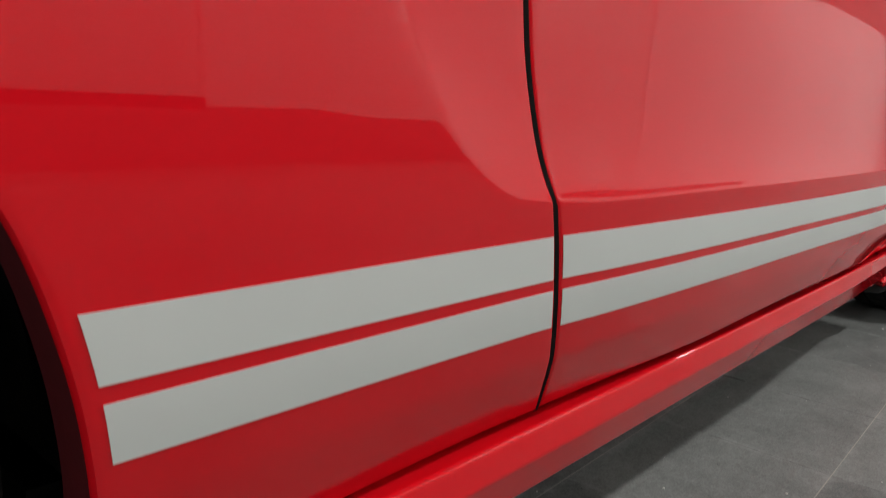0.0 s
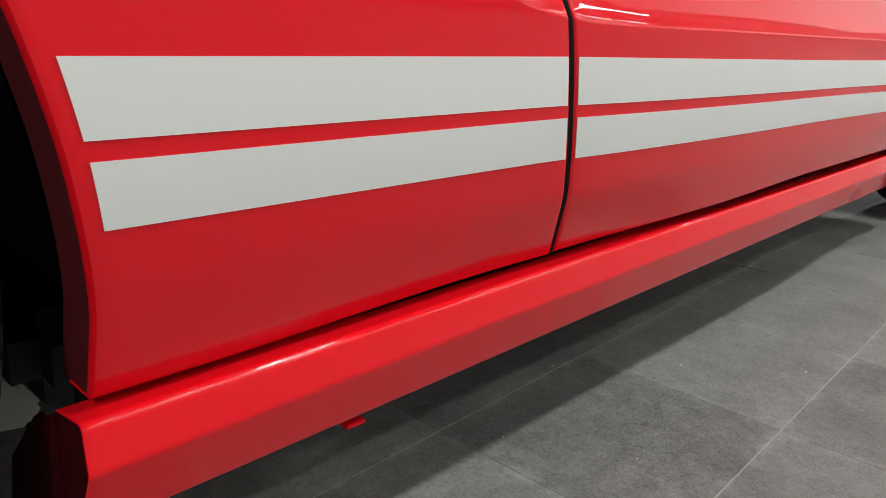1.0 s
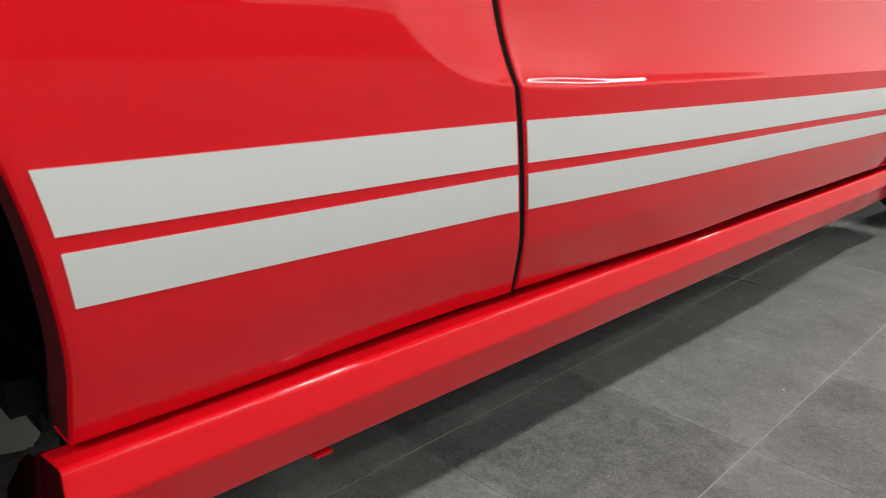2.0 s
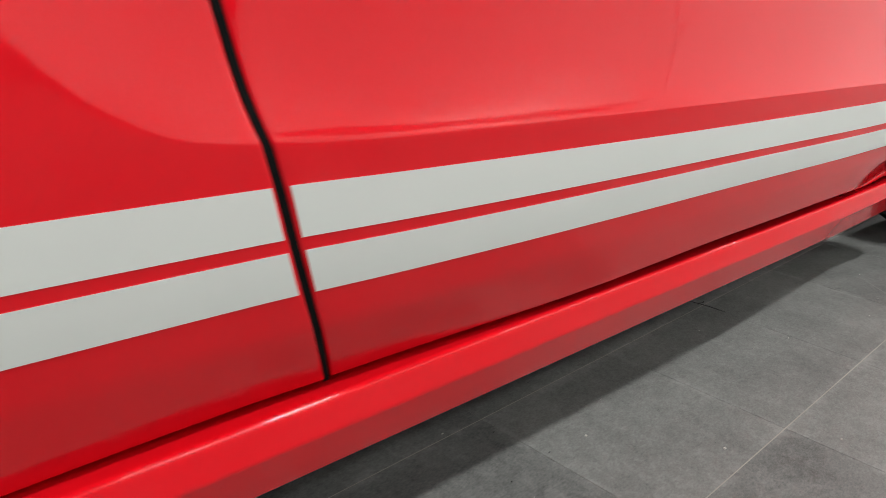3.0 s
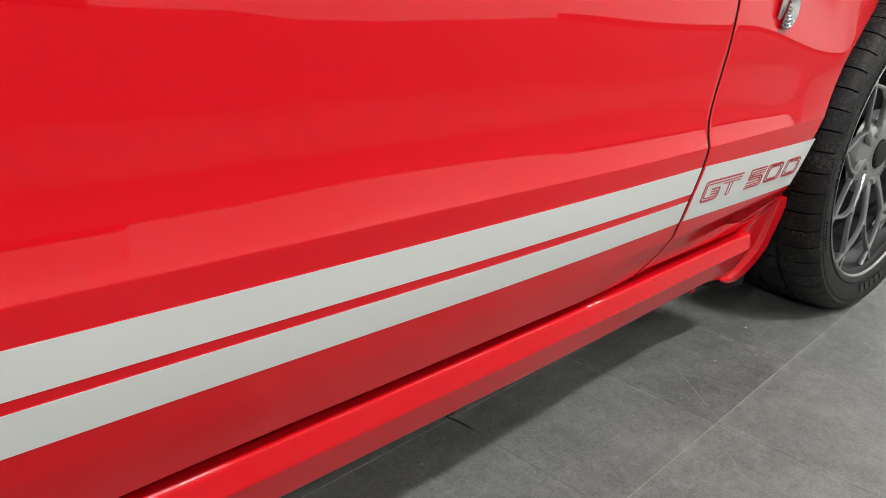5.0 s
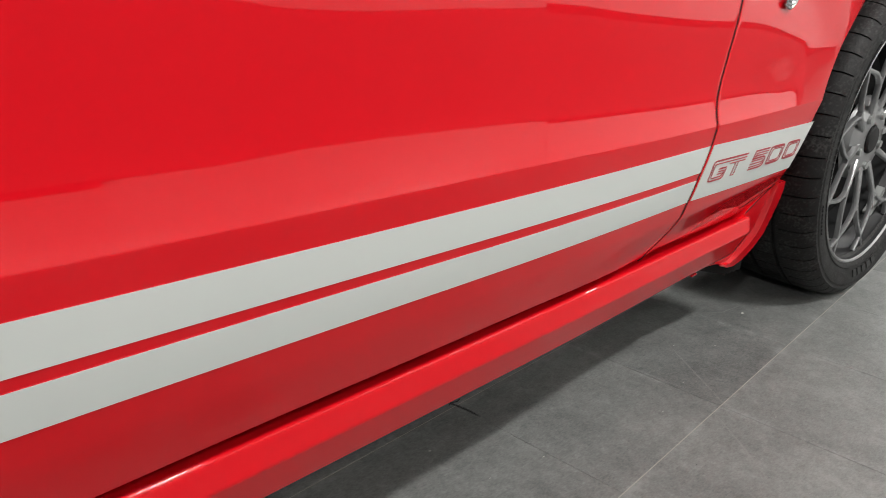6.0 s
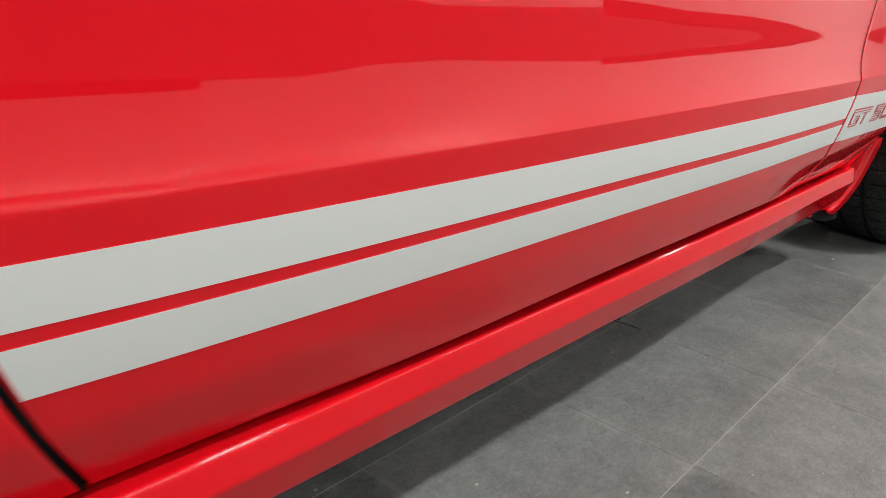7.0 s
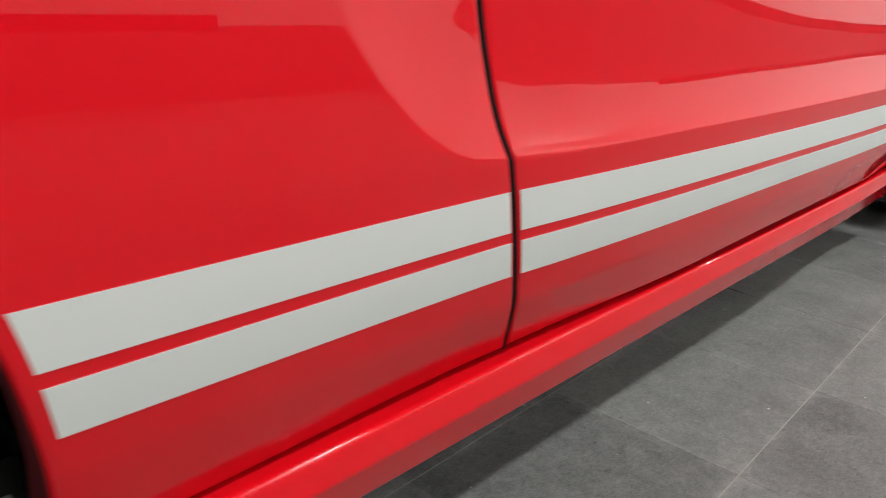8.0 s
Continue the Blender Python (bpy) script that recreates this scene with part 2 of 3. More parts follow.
# row added out of view, only to brighten the far wall the door reflects
for lx, wall_w in ((8.0, 125), (12.0, 115), (16.0, 105), (20.0, 105)):
    hung_lamp(lx, 0.9, 1.15, 0.36, 0, wall_w, 0, -72)
# grey dado along the wall: a dark rail tops it in the two outer bays, its top dips in the middle bay and falls away down the hall
def dado(name, low, high, thick, mat, label, category):
    """A board on the wall between two lines of x and height that share their x."""
    bm = bmesh.new()
    loop = low + high[::-1]
    front, back = [bm.verts.new((x, y0 + thick, z)) for x, z in loop], [bm.verts.new((x, y0, z)) for x, z in loop]
    bm.faces.new(front)
    bm.faces.new(list(reversed(back)))
    for i in range(len(loop)):
        bm.faces.new((front[i], back[i], back[(i + 1) % len(loop)], front[(i + 1) % len(loop)]))
    tagged(part(name, bm, mat, smooth=False), label, category, kind="structure")


MIDDLE_TOP = [(1.98, 0.565), (2.75, 0.57), (3.3, 0.505), (4.0, 0.495), (6.4, 0.57)]
EAST_TOP = [(6.4, 0.622), (7.2, 0.61), (8.2, 0.57), (10.4, 0.53), (12.4, 0.485), (14.0, 0.440), (15.6, 0.42), (21.0, 0.39), (x1, 0.38)]
for name, top in (("trim_west", [(x0, 0.635), (1.98, 0.635)]), ("trim_east", EAST_TOP)):
    dado(name, [(x, 0.0) for x, _ in top], [(x, z - 0.085) for x, z in top], 0.02, DADO, "grey painted wall dado", "dado")
    dado(name + "_rail", [(x, z - 0.0849) for x, z in top], top, 0.03, RAIL, "dark grey rail on top of the dado", "dado rail")
dado("trim_middle", [(x, 0.0) for x, _ in MIDDLE_TOP], MIDDLE_TOP, 0.02, DADO, "grey painted wall dado with a dipping top edge", "dado")
# shadow joints between the bays
for name, x in (("trim_joint_1", 1.98), ("trim_joint_2", 6.4)):
    tagged(part(name, box(x - 0.014, y0, 0.64, x + 0.014, y0 + 0.006, CEILING, 0.001), JOINT_GREY), "narrow grey joint strip between two wall bays", "joint strip", kind="structure")

# ---- the car's side: one smooth surface, cut into panels ----
def crease_at(x):
    return 0.4632 - 0.0027 * smooth01((x - 0.8) / 0.35)


PLAN = [(-0.75, -0.001), (-0.32, -0.001), (0.0, -0.001), (0.1, -0.0048), (0.25, -0.0078), (0.45, -0.009), (0.8, -0.006), (1.0, -0.001), (1.22, 0.008), (1.43, 0.019), (1.64, 0.033), (1.85, 0.050), (2.4, 0.12)]
LOWER = [(0.20, 0.104), (0.25, 0.0725), (0.275, 0.0572), (0.31, 0.0370), (0.330, 0.0258), (0.3345, 0.0234), (0.338, 0.0217), (0.3415, 0.0204), (0.346, 0.0190), (0.37, 0.0125), (0.40, 0.0065), (0.43, 0.0024), (0.455, 0.0000), (0.48, -0.0020)]


def profile(slopes, step=0.001):
    """The depth that a table of slopes over height adds up to, as a smooth function."""
    depth = [-0.0005]
    for i in range(450):
        depth.append(depth[-1] + step * spline_table(slopes, (i + 0.5) * step))

    def at(s):
        k = min(max(s / step, 0), 449)
        i = int(k)
        return depth[i] + (depth[i + 1] - depth[i]) * (k - i)
    return at


QUARTER = profile([(0.0, -0.09), (0.02, -0.035), (0.05, 0.015), (0.09, 0.046), (0.12, 0.054), (0.16, 0.070), (0.22, 0.09), (0.30, 0.13), (0.45, 0.22)])
DOOR = profile([(0.0, 0.40), (0.004, 0.40), (0.007, 0.34), (0.0105, 0.298), (0.02, 0.252), (0.04, 0.158), (0.055, 0.089), (0.066, 0.060), (0.08, 0.044), (0.105, 0.030), (0.125, 0.027), (0.145, 0.034), (0.17, 0.048), (0.21, 0.075), (0.27, 0.12), (0.45, 0.32)])
DOOR_REAR = profile([(0.0, 0.05), (0.0032, 0.16), (0.0052, 0.38), (0.0075, 0.49), (0.0098, 0.45), (0.012, 0.378), (0.0145, 0.325), (0.02, 0.262), (0.026, 0.222), (0.04, 0.156), (0.055, 0.090), (0.066, 0.060), (0.085, 0.032), (0.105, 0.012), (0.125, 0.0), (0.145, -0.002), (0.17, 0.012), (0.21, 0.05), (0.27, 0.11), (0.45, 0.32)])
DOOR_FRONT = profile([(0.0, 0.36), (0.0055, 0.34), (0.009, 0.293), (0.02, 0.244), (0.035, 0.166), (0.05, 0.117), (0.07, 0.079), (0.095, 0.058), (0.12, 0.054), (0.15, 0.062), (0.19, 0.085), (0.25, 0.13), (0.45, 0.32)])
FENDER = profile([(0.0, 0.125), (0.02, 0.140), (0.04, 0.124), (0.06, 0.112), (0.08, 0.119), (0.10, 0.125), (0.14, 0.15), (0.19, 0.175), (0.25, 0.20), (0.45, 0.34)])
EDGE = [(0.0, 0.02), (0.006, -0.004), (0.013, -0.050), (0.032, -0.089), (0.062, -0.120), (0.09, -0.140), (0.117, -0.155), (0.20, -0.185), (0.40, -0.23)]


# how far the front of the side leans out towards its top
LEAN = [(0.78, 0.0), (0.84, 0.0012), (0.9, 0.0040), (1.0, 0.0092), (1.1, 0.0135), (1.25, 0.0182), (1.35, 0.0210), (1.5, 0.0245), (2.4, 0.035)]


def ease(u):
    """Leaves zero at once and comes to rest at one."""
    u = min(max(u, 0), 1)
    return 1 - (1 - u) ** 2


def side(x, z):
    """How far in the body's skin lies at x along the car and height z."""
    y = spline_table(PLAN, x)
    zc = crease_at(x)
    if z <= zc:
        d = spline_table(LOWER, z)
        if z < 0.338:
            turn = 0.34 * smooth01((0.35 - x) / 0.66) + 0.32 * smooth01((x - 0.09) / 0.30) * (1 - smooth01((x - 1.0) / 0.25))
            d = 0.0217 + (d - 0.0217) * (1 - turn)
        return y + d
    s = z - 0.460
    o = zc - 0.460
    y += spline_table(LOWER, zc)
    d = DOOR(s) - DOOR(o)
    if x < 0.55:
        f = smooth01((x - 0.22) / 0.33)
        d = f * d + (1 - f) * (DOOR_REAR(s) - DOOR_REAR(o))
    if x > 0.75:
        f = smooth01((x - 0.75) / 0.45)
        d = (1 - f) * d + f * (DOOR_FRONT(s) - DOOR_FRONT(o))
    if x < 0.25:
        g = ease((x - spline_table(EDGE, s)) / (0.13 + 0.5 * max(s - 0.09, 0)))
        return y + (1 - g) * (QUARTER(s) - QUARTER(o)) + g * d
    f = smooth01(s / 0.10)
    g = (1 - f) * (1 - ease((1.555 - x) / 0.09)) + f * smooth01((x - 1.30) / 0.42)
    if x > 1.5:
        y += 0.0007 * smooth01((x - arch_rear(z) + 0.040) / 0.050)
    return y + (1 - g) * d + g * (FENDER(s) - FENDER(o)) - spline_table(LEAN, x) * (s - o)


ARCH_REAR_WHEEL = [(0.267, -0.301), (0.295, -0.303), (0.324, -0.305), (0.35, -0.309), (0.373, -0.3135), (0.40, -0.3195), (0.427, -0.327), (0.46, -0.338), (0.487, -0.350), (0.55, -0.385), (0.60, -0.430), (0.65, -0.510), (0.67, -0.58), (0.68, -0.66), (0.9, -0.66)]
ARCH_FRONT_WHEEL = [(0.262, 1.555), (0.270, 1.571), (0.292, 1.604), (0.308, 1.630), (0.318, 1.640), (0.345, 1.640), (0.372, 1.639), (0.39, 1.642), (0.424, 1.655), (0.455, 1.675), (0.498, 1.707), (0.545, 1.757), (0.588, 1.832), (0.635, 1.93), (0.68, 2.00), (0.72, 2.07), (0.74, 2.15), (0.9, 2.15)]


def arch_front(z):
    """x of the rear wheel opening's front edge."""
    return spline_table(ARCH_REAR_WHEEL, z)


def arch_rear(z):
    """x of the front wheel opening's rear edge."""
    return spline_table(ARCH_FRONT_WHEEL, z)


def rear_gap(z):
    return spline_table([(0.26, 0.0835), (0.271, 0.0785), (0.2950, 0.0670), (0.3175, 0.0563), (0.357, 0.0385), (0.40, 0.0215), (0.441, 0.0075), (0.465, -0.001), (0.49, -0.0095), (0.526, -0.0190), (0.561, -0.0285), (0.595, -0.0355), (0.7, -0.055), (0.9, -0.075)], z)


def front_gap(z):
    return spline_table([(0.27, 1.188), (0.278, 1.193), (0.307, 1.211), (0.336, 1.2165), (0.365, 1.215), (0.40, 1.217), (0.437, 1.2245), (0.456, 1.2265), (0.475, 1.2262), (0.493, 1.2285), (0.515, 1.2360), (0.54, 1.2460), (0.58, 1.2595), (0.624, 1.2655), (0.7, 1.268), (0.9, 1.27)], z)


ROUND = [(0.0, 0.030), (0.0, 0.004), (0.0003, 0.0020), (0.0010, 0.0007), (0.0020, 0.0002), (0.0035, 0.0)]
SHARP = [(0.0, 0.030), (0.0, 0.0016), (0.0003, 0.0006), (0.0008, 0.00015), (0.0016, 0.0)]


# the rolled bottom edge of the panels
HEM = [(0.0, 0.030), (0.0, 0.0070), (0.0004, 0.0046), (0.0012, 0.0025), (0.0024, 0.0010), (0.0038, 0.0003), (0.0054, 0.0)]


def panel_rows(left, right, zs, columns, roll_left=ROUND, roll_right=ROUND, drop=None):
    rows = []
    b = zs[0]
    levels = [(b + dz, dy) for dz, dy in HEM] + [(z, 0.0) for z in zs if z > b + 0.0062]
    for z, dy in levels:
        a, c = left(z), right(z)
        row = [(a + dx, side(a + dx, z) + max(d, dy), z) for dx, d in roll_left]
        a2, c2 = a + roll_left[-1][0], c - roll_right[-1][0]
        row += [(a2 + (c2 - a2) * i / columns, side(a2 + (c2 - a2) * i / columns, z) + dy, z) for i in range(1, columns)]
        row += [(c - dx, side(c - dx, z) + max(d, dy), z) for dx, d in reversed(roll_right)]
        if drop and z < 0.34:
            k = (0.34 - z) / (0.34 - b)
            row = [(x, side(x, z - k * drop(x)) + y - side(x, z), z - k * drop(x)) for x, y, z in row]
        rows.append(row)
    return rows


def levels_between(a, b):
    """Heights from a to b, close together round the crease."""
    zs = [a + (b - a) * i / 130 for i in range(131)] + [0.4622 + 0.0008 * i for i in range(-6, 22)] + [0.338 + 0.0016 * i for i in range(-8, 9)]
    return sorted(z for z in set(zs) if a <= z <= b)


LIP = [(0.0, 0.0068), (0.0, 0.0060), (0.0, 0.0028), (0.0010, 0.0008), (0.0030, 0.0002), (0.006, 0.0)]
car = empty("car", (0.75, 0.9, 0.0))
tagged(car, "glossy red coupe with white side stripes, parked on tiles", "car")
bpy.context.view_layer.update()
TOP = 0.86
GAP = 0.0034
quarter = part("rear_quarter_panel", grid_mesh(panel_rows(arch_front, lambda z: rear_gap(z) - 0.0016, levels_between(0.2725, TOP), 90, LIP, drop=lambda x: -0.0035 * smooth01((x + 0.25) / 0.22))), PAINT, car, "glossy red rear quarter panel")
door = part("door", grid_mesh(panel_rows(lambda z: rear_gap(z) + 0.0036, lambda z: front_gap(z) - GAP, levels_between(0.2725, TOP), 140, ROUND, SHARP, drop=lambda x: -0.0055 * (1 - smooth01((x - 0.12) / 0.3)) - 0.0090 * smooth01((x - 0.25) / 0.4) * (1 - 0.55 * smooth01((x - 0.85) / 0.3)) - 0.0098 * smooth01((x - 0.09) / 0.30) * (1 - smooth01((x - 1.0) / 0.25)))), PAINT, car, "glossy red closed car door")
fender = part("front_fender", grid_mesh(panel_rows(lambda z: front_gap(z) + GAP * 0.7, arch_rear, levels_between(0.280, TOP), 80, SHARP, ROUND, drop=lambda x: 0.014 * smooth01((x - 1.2) / 0.4))), PAINT, car, "glossy red front fender")

# folded flange inside the rear wheel opening; its shade is painted into the colour
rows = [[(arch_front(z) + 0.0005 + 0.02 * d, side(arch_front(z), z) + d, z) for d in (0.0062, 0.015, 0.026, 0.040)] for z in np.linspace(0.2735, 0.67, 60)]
part("arch_flange", shell(rows, (0.0015, 0, 0)), PAINT_DULL_SHADED, car, "dusty red wheel arch flange, darkened as shade")
# dark inner structure behind the panel gaps
rows = [[(x, side(x, z) + 0.046, z) for x in np.linspace(-0.24, 1.52, 60)] for z in np.linspace(0.285, TOP, 30)]
part("inner_panel", shell(rows, (0, 0.02, 0)), BLACK, car, "black inner body panel")
# black rubber seals in the two door gaps
for line, deep, wide, mid in ((rear_gap, 0.0010, 0.0025, 0.0010), (front_gap, 0.0009, 0.0031, 0.0)):
    rows = [[(line(z) + mid + d, side(line(z), z) + deep, z) for d in (-wide, wide)] for z in np.linspace(0.276, TOP, 60)]
    part("door_seal", shell(rows, (0, 0.03, 0)), SEAL, car, "black rubber door seal")


# ---- stripes ----
def stripe(left, right, lower, upper, label):
    """A strip of vinyl on the skin between two lines that slope along the car."""
    n = 110
    rows = []
    for j in range(9):
        v = j / 8
        a, b = left(lower(0.5) + (upper(0.5) - lower(0.5)) * v), right(lower(0.5) + (upper(0.5) - lower(0.5)) * v)
        row = []
        for i in range(n + 1):
            x = a + (b - a) * i / n
            z = lower(x) + (upper(x) - lower(x)) * v
            row.append((x, side(x, z) - 0.0008, z))
        rows.append(row)
    return part("stripe", shell(rows, (0, 0.0006, 0)), VINYL, None, label)


def under(ob, parent):
    bpy.context.view_layer.update()
    ob.parent = parent
    ob.matrix_parent_inverse = parent.matrix_world.inverted()
    return ob


def waist(x):
    """The stripes narrow a little along the middle of the door."""
    return math.exp(-((x - 0.55) / 0.28) ** 2)


def s_low(x):
    return 0.3690 + 0.0021 * waist(x) - 0.0045 * max(x, 0) - 0.0375 * max(x - 1.22, 0)


def s_low_top(x):
    return 0.4000 + 0.0016 * waist(x) - 0.0058 * max(x, 0)


def s_up(x):
    return 0.4090 + 0.0012 * waist(x) - 0.0050 * max(x, 0)


def s_top(x):
    return 0.4420 - 0.0006 * waist(x) - 0.0045 * max(x, 0) - 0.023 * max(x - 1.22, 0)


for lo, hi in ((s_low, s_low_top), (s_up, s_top)):
    under(stripe(lambda z: arch_front(z) + 0.0085, lambda z: rear_gap(z) - 0.0060, lo, hi, "white vinyl stripe"), quarter)
    under(stripe(lambda z: rear_gap(z) + 0.0060, lambda z: front_gap(z) - GAP - 0.003, lo, hi, "white vinyl stripe"), door)
broad = under(stripe(lambda z: front_gap(z) + GAP + 0.002, lambda z: arch_rear(z) - 0.0005, s_low, s_top, "broad white vinyl stripe"), fender)


# ---- lettering: double outlined strokes in red ----
def glyph(name, strokes, x_off, parent, LET_W=0.060):
    """Strokes are lines in units of the letter's width and height, on the skin; the letters lean forward."""
    bm = bmesh.new()
    for pts, wide in strokes:
        ps = []
        for (u, v), (u2, v2) in zip(pts, pts[1:]):
            k = 4
            ps += [(u + (u2 - u) * i / k, v + (v2 - v) * i / k) for i in range(k)]
        ps.append(pts[-1])
        flat = []
        for u, v in ps:
            flat.append(Vector((x_off + u * LET_W + v * LET_LEAN, LET_Z + v * LET_H)))
        left, right = [], []
        for i, p in enumerate(flat):
            d = (flat[min(i + 1, len(flat) - 1)] - flat[max(i - 1, 0)]).normalized()
            nrm = Vector((-d.y, d.x)) * wide / 2
            for side_list, q in ((left, p + nrm), (right, p - nrm)):
                x, z = q.x, q.y - 0.035 * (q.x - 1.249)
                side_list.append((x, side(x, z) - 0.0016, z))
        vs = [(bm.verts.new(a), bm.verts.new(b)) for a, b in zip(left, right)]
        back = [(bm.verts.new(Vector(a) + Vector((0, 0.0007, 0))), bm.verts.new(Vector(b) + Vector((0, 0.0007, 0)))) for a, b in zip(left, right)]
        for i in range(len(vs) - 1):
            bm.faces.new((vs[i][0], vs[i][1], vs[i + 1][1], vs[i + 1][0]))
            bm.faces.new((back[i][0], back[i + 1][0], back[i + 1][1], back[i][1]))
            bm.faces.new((vs[i][0], vs[i + 1][0], back[i + 1][0], back[i][0]))
            bm.faces.new((vs[i][1], back[i][1], back[i + 1][1], vs[i + 1][1]))
    return under(part(name, bm, LETTER, None, "red vinyl letter"), parent)


LET_H, LET_Z, LET_LEAN = 0.0275, 0.3848, 0.001
THIN, BOLD = 0.0013, 0.0021


def ring(a, b, c, d, r=0.16):
    return [(a, b + r), (a + 0.04, b + 0.04), (a + r, b), (c - r, b), (c - 0.04, b + 0.04), (c, b + r), (c, d - r), (c - 0.04, d - 0.04), (c - r, d), (a + r, d), (a + 0.04, d - 0.04), (a, d - r), (a, b + r)]


G_SHAPE = [([(1.30, 1.0), (0.16, 1.0), (0.04, 0.96), (0, 0.84), (0, 0.12), (0.04, 0.03), (0.16, 0), (0.84, 0), (0.95, 0.04), (1.0, 0.14), (1.0, 0.56), (0.5, 0.56)], BOLD),
           ([(1.30, 0.84), (0.22, 0.84), (0.12, 0.80), (0.12, 0.20), (0.22, 0.14), (0.78, 0.14), (0.88, 0.20), (0.88, 0.42), (0.5, 0.42)], THIN), ([(0.5, 0.29), (0.8, 0.29)], THIN)]
T_SHAPE = [([(0.0, 1.0), (1.25, 1.0)], BOLD), ([(0.0, 0.84), (1.20, 0.84)], THIN), ([(0.0, 0.70), (1.15, 0.70)], THIN), ([(0.42, 0.66), (0.42, 0.0), (0.62, 0.0), (0.62, 0.66)], THIN)]
FIVE_SHAPE = [([(1.1, 1.0), (0.1, 1.0), (0.1, 0.5)], BOLD), ([(1.1, 0.86), (0.24, 0.86), (0.24, 0.62)], THIN), ([(0.05, 0.58), (0.84, 0.58), (0.96, 0.5), (1.0, 0.4), (1.0, 0.16), (0.94, 0.04), (0.82, 0), (0, 0)], BOLD),
              ([(0.05, 0.45), (0.80, 0.45), (0.87, 0.38), (0.87, 0.2), (0.80, 0.14), (0, 0.14)], THIN), ([(0.0, 0.29), (0.8, 0.29)], THIN), ([(0.1, 0.72), (1.05, 0.72)], THIN)]
ZERO_SHAPE = [(ring(0, 0, 1, 1), BOLD), (ring(0.13, 0.16, 0.87, 0.84, 0.1), THIN), ([(0.2, 0.92), (0.9, 0.92)], THIN), ([(0.1, 0.08), (0.8, 0.08)], THIN)]
glyph("letter", G_SHAPE, 1.249, broad, 0.050)
glyph("letter", T_SHAPE, 1.308, broad, 0.050)
glyph("letter", FIVE_SHAPE, 1.396, broad)
glyph("letter", ZERO_SHAPE, 1.471, broad, 0.064)
glyph("letter", ZERO_SHAPE, 1.553, broad, 0.066)

# ---- side skirt ----
def fillet(poly, n=5):
    """Rounds the corners of a closed outline: y, z, how far along each side the round reaches."""
    out = []
    for k, (y, z, r) in enumerate(poly):
        p = Vector((y, z))
        a, c = Vector(poly[k - 1][:2]), Vector(poly[(k + 1) % len(poly)][:2])
        u, w = (a - p).normalized(), (c - p).normalized()
        out.append(p + u * r * 1.5)
        for i in range(n + 1):
            t = i / n
            out.append((p + u * r) * (1 - t) ** 2 + p * 2 * t * (1 - t) + (p + w * r) * t * t)
        out.append(p + w * r * 1.5)
    return [(q.x, q.y) for q in out]


SKIRT = fillet([(0.115, 0.238, 0.004), (0.0790, 0.2480, 0.004), (0.0690, 0.2660, 0.0040), (0.0350, 0.2716, 0.0044), (0.0302, 0.2450, 0.0024), (0.0505, 0.1990, 0.0045), (0.115, 0.194, 0.006)])


def skirt_shift(x):
    """How far in and up the skirt's section has moved at x."""
    u = smooth01((x - 0.95) / 0.65)
    return 0.0085 * x + 0.030 * u, 0.0055 * x - 0.019 * u


def skirt_ring(x, grow=1.0):
    cy, cz = 0.080, 0.23
    a, c = skirt_shift(x)
    return [(x, a + cy + (y - cy) * grow, c + cz + (z - cz) * grow) for y, z in SKIRT]


xs = [(-0.3125, 0.975), (-0.3122, 0.988), (-0.3112, 0.997), (-0.309, 1.0), (-0.306, 1.0)] + [(x, 1.0) for x in np.linspace(-0.28, 1.565, 64)] + [(1.578, 1.0), (1.586, 0.993), (1.593, 0.978), (1.599, 0.95), (1.603, 0.90), (1.605, 0.82)]
rings = [skirt_ring(x, g) for x, g in xs]
bm = grid_mesh(rings, closed_u=True)
bm.verts.ensure_lookup_table()
k = len(SKIRT)
bm.faces.new([bm.verts[len(bm.verts) - k + i] for i in reversed(range(k))])
skirt = part("side_skirt", bm, PAINT, car, "glossy red side skirt")
# black gasket in the slot between door and skirt
rows = [[(x, 0.0775 + skirt_shift(x)[0], z + skirt_shift(x)[1]) for z in (0.244, 0.265, 0.294)] for x in np.linspace(-0.295, 1.52, 58)]
part("sill_gasket", shell(rows, (0, 0.012, 0)), SEAL, skirt, "black gasket in the sill slot")
for tx in (-0.122, 1.470):
    a, c = skirt_shift(tx)
    bm = box(tx, 0.066 + a, 0.1800 + c, tx + 0.017, 0.082 + a, 0.1835 + c, 0.0008)
    bmesh.ops.create_cube(bm, size=1, matrix=Matrix.Translation((tx + 0.0085, 0.081 + a, 0.191 + c)) @ Matrix.Diagonal((0.014, 0.003, 0.022, 1)))
    part("clip", bm, PAINT, skirt, "small red clip tab")


def plate(name, outline, x, thick, mat, label):
    """An upright plate across the car, from its y, z outline."""
    bm = bmesh.new()
    a = [bm.verts.new((x, y, z)) for y, z in outline]
    c = [bm.verts.new((x + thick, y, z)) for y, z in outline]
    bm.faces.new(a)
    bm.faces.new(list(reversed(c)))
    for i in range(len(a)):
        bm.faces.new((a[i], c[i], c[(i + 1) % len(a)], a[(i + 1) % len(a)]))
    return part(name, bm, mat, skirt, label, smooth=False)


# end pieces facing the rear wheel: dust and shade both in the colour
plate("end_cap", [(0.080 + (y - 0.080) * 0.974 - 0.0026, 0.2283 + (z - 0.23) * 0.974) for y, z in SKIRT], -0.3128, 0.004, PAINT_SHADED, "dusty red end cap, darkened as shade")
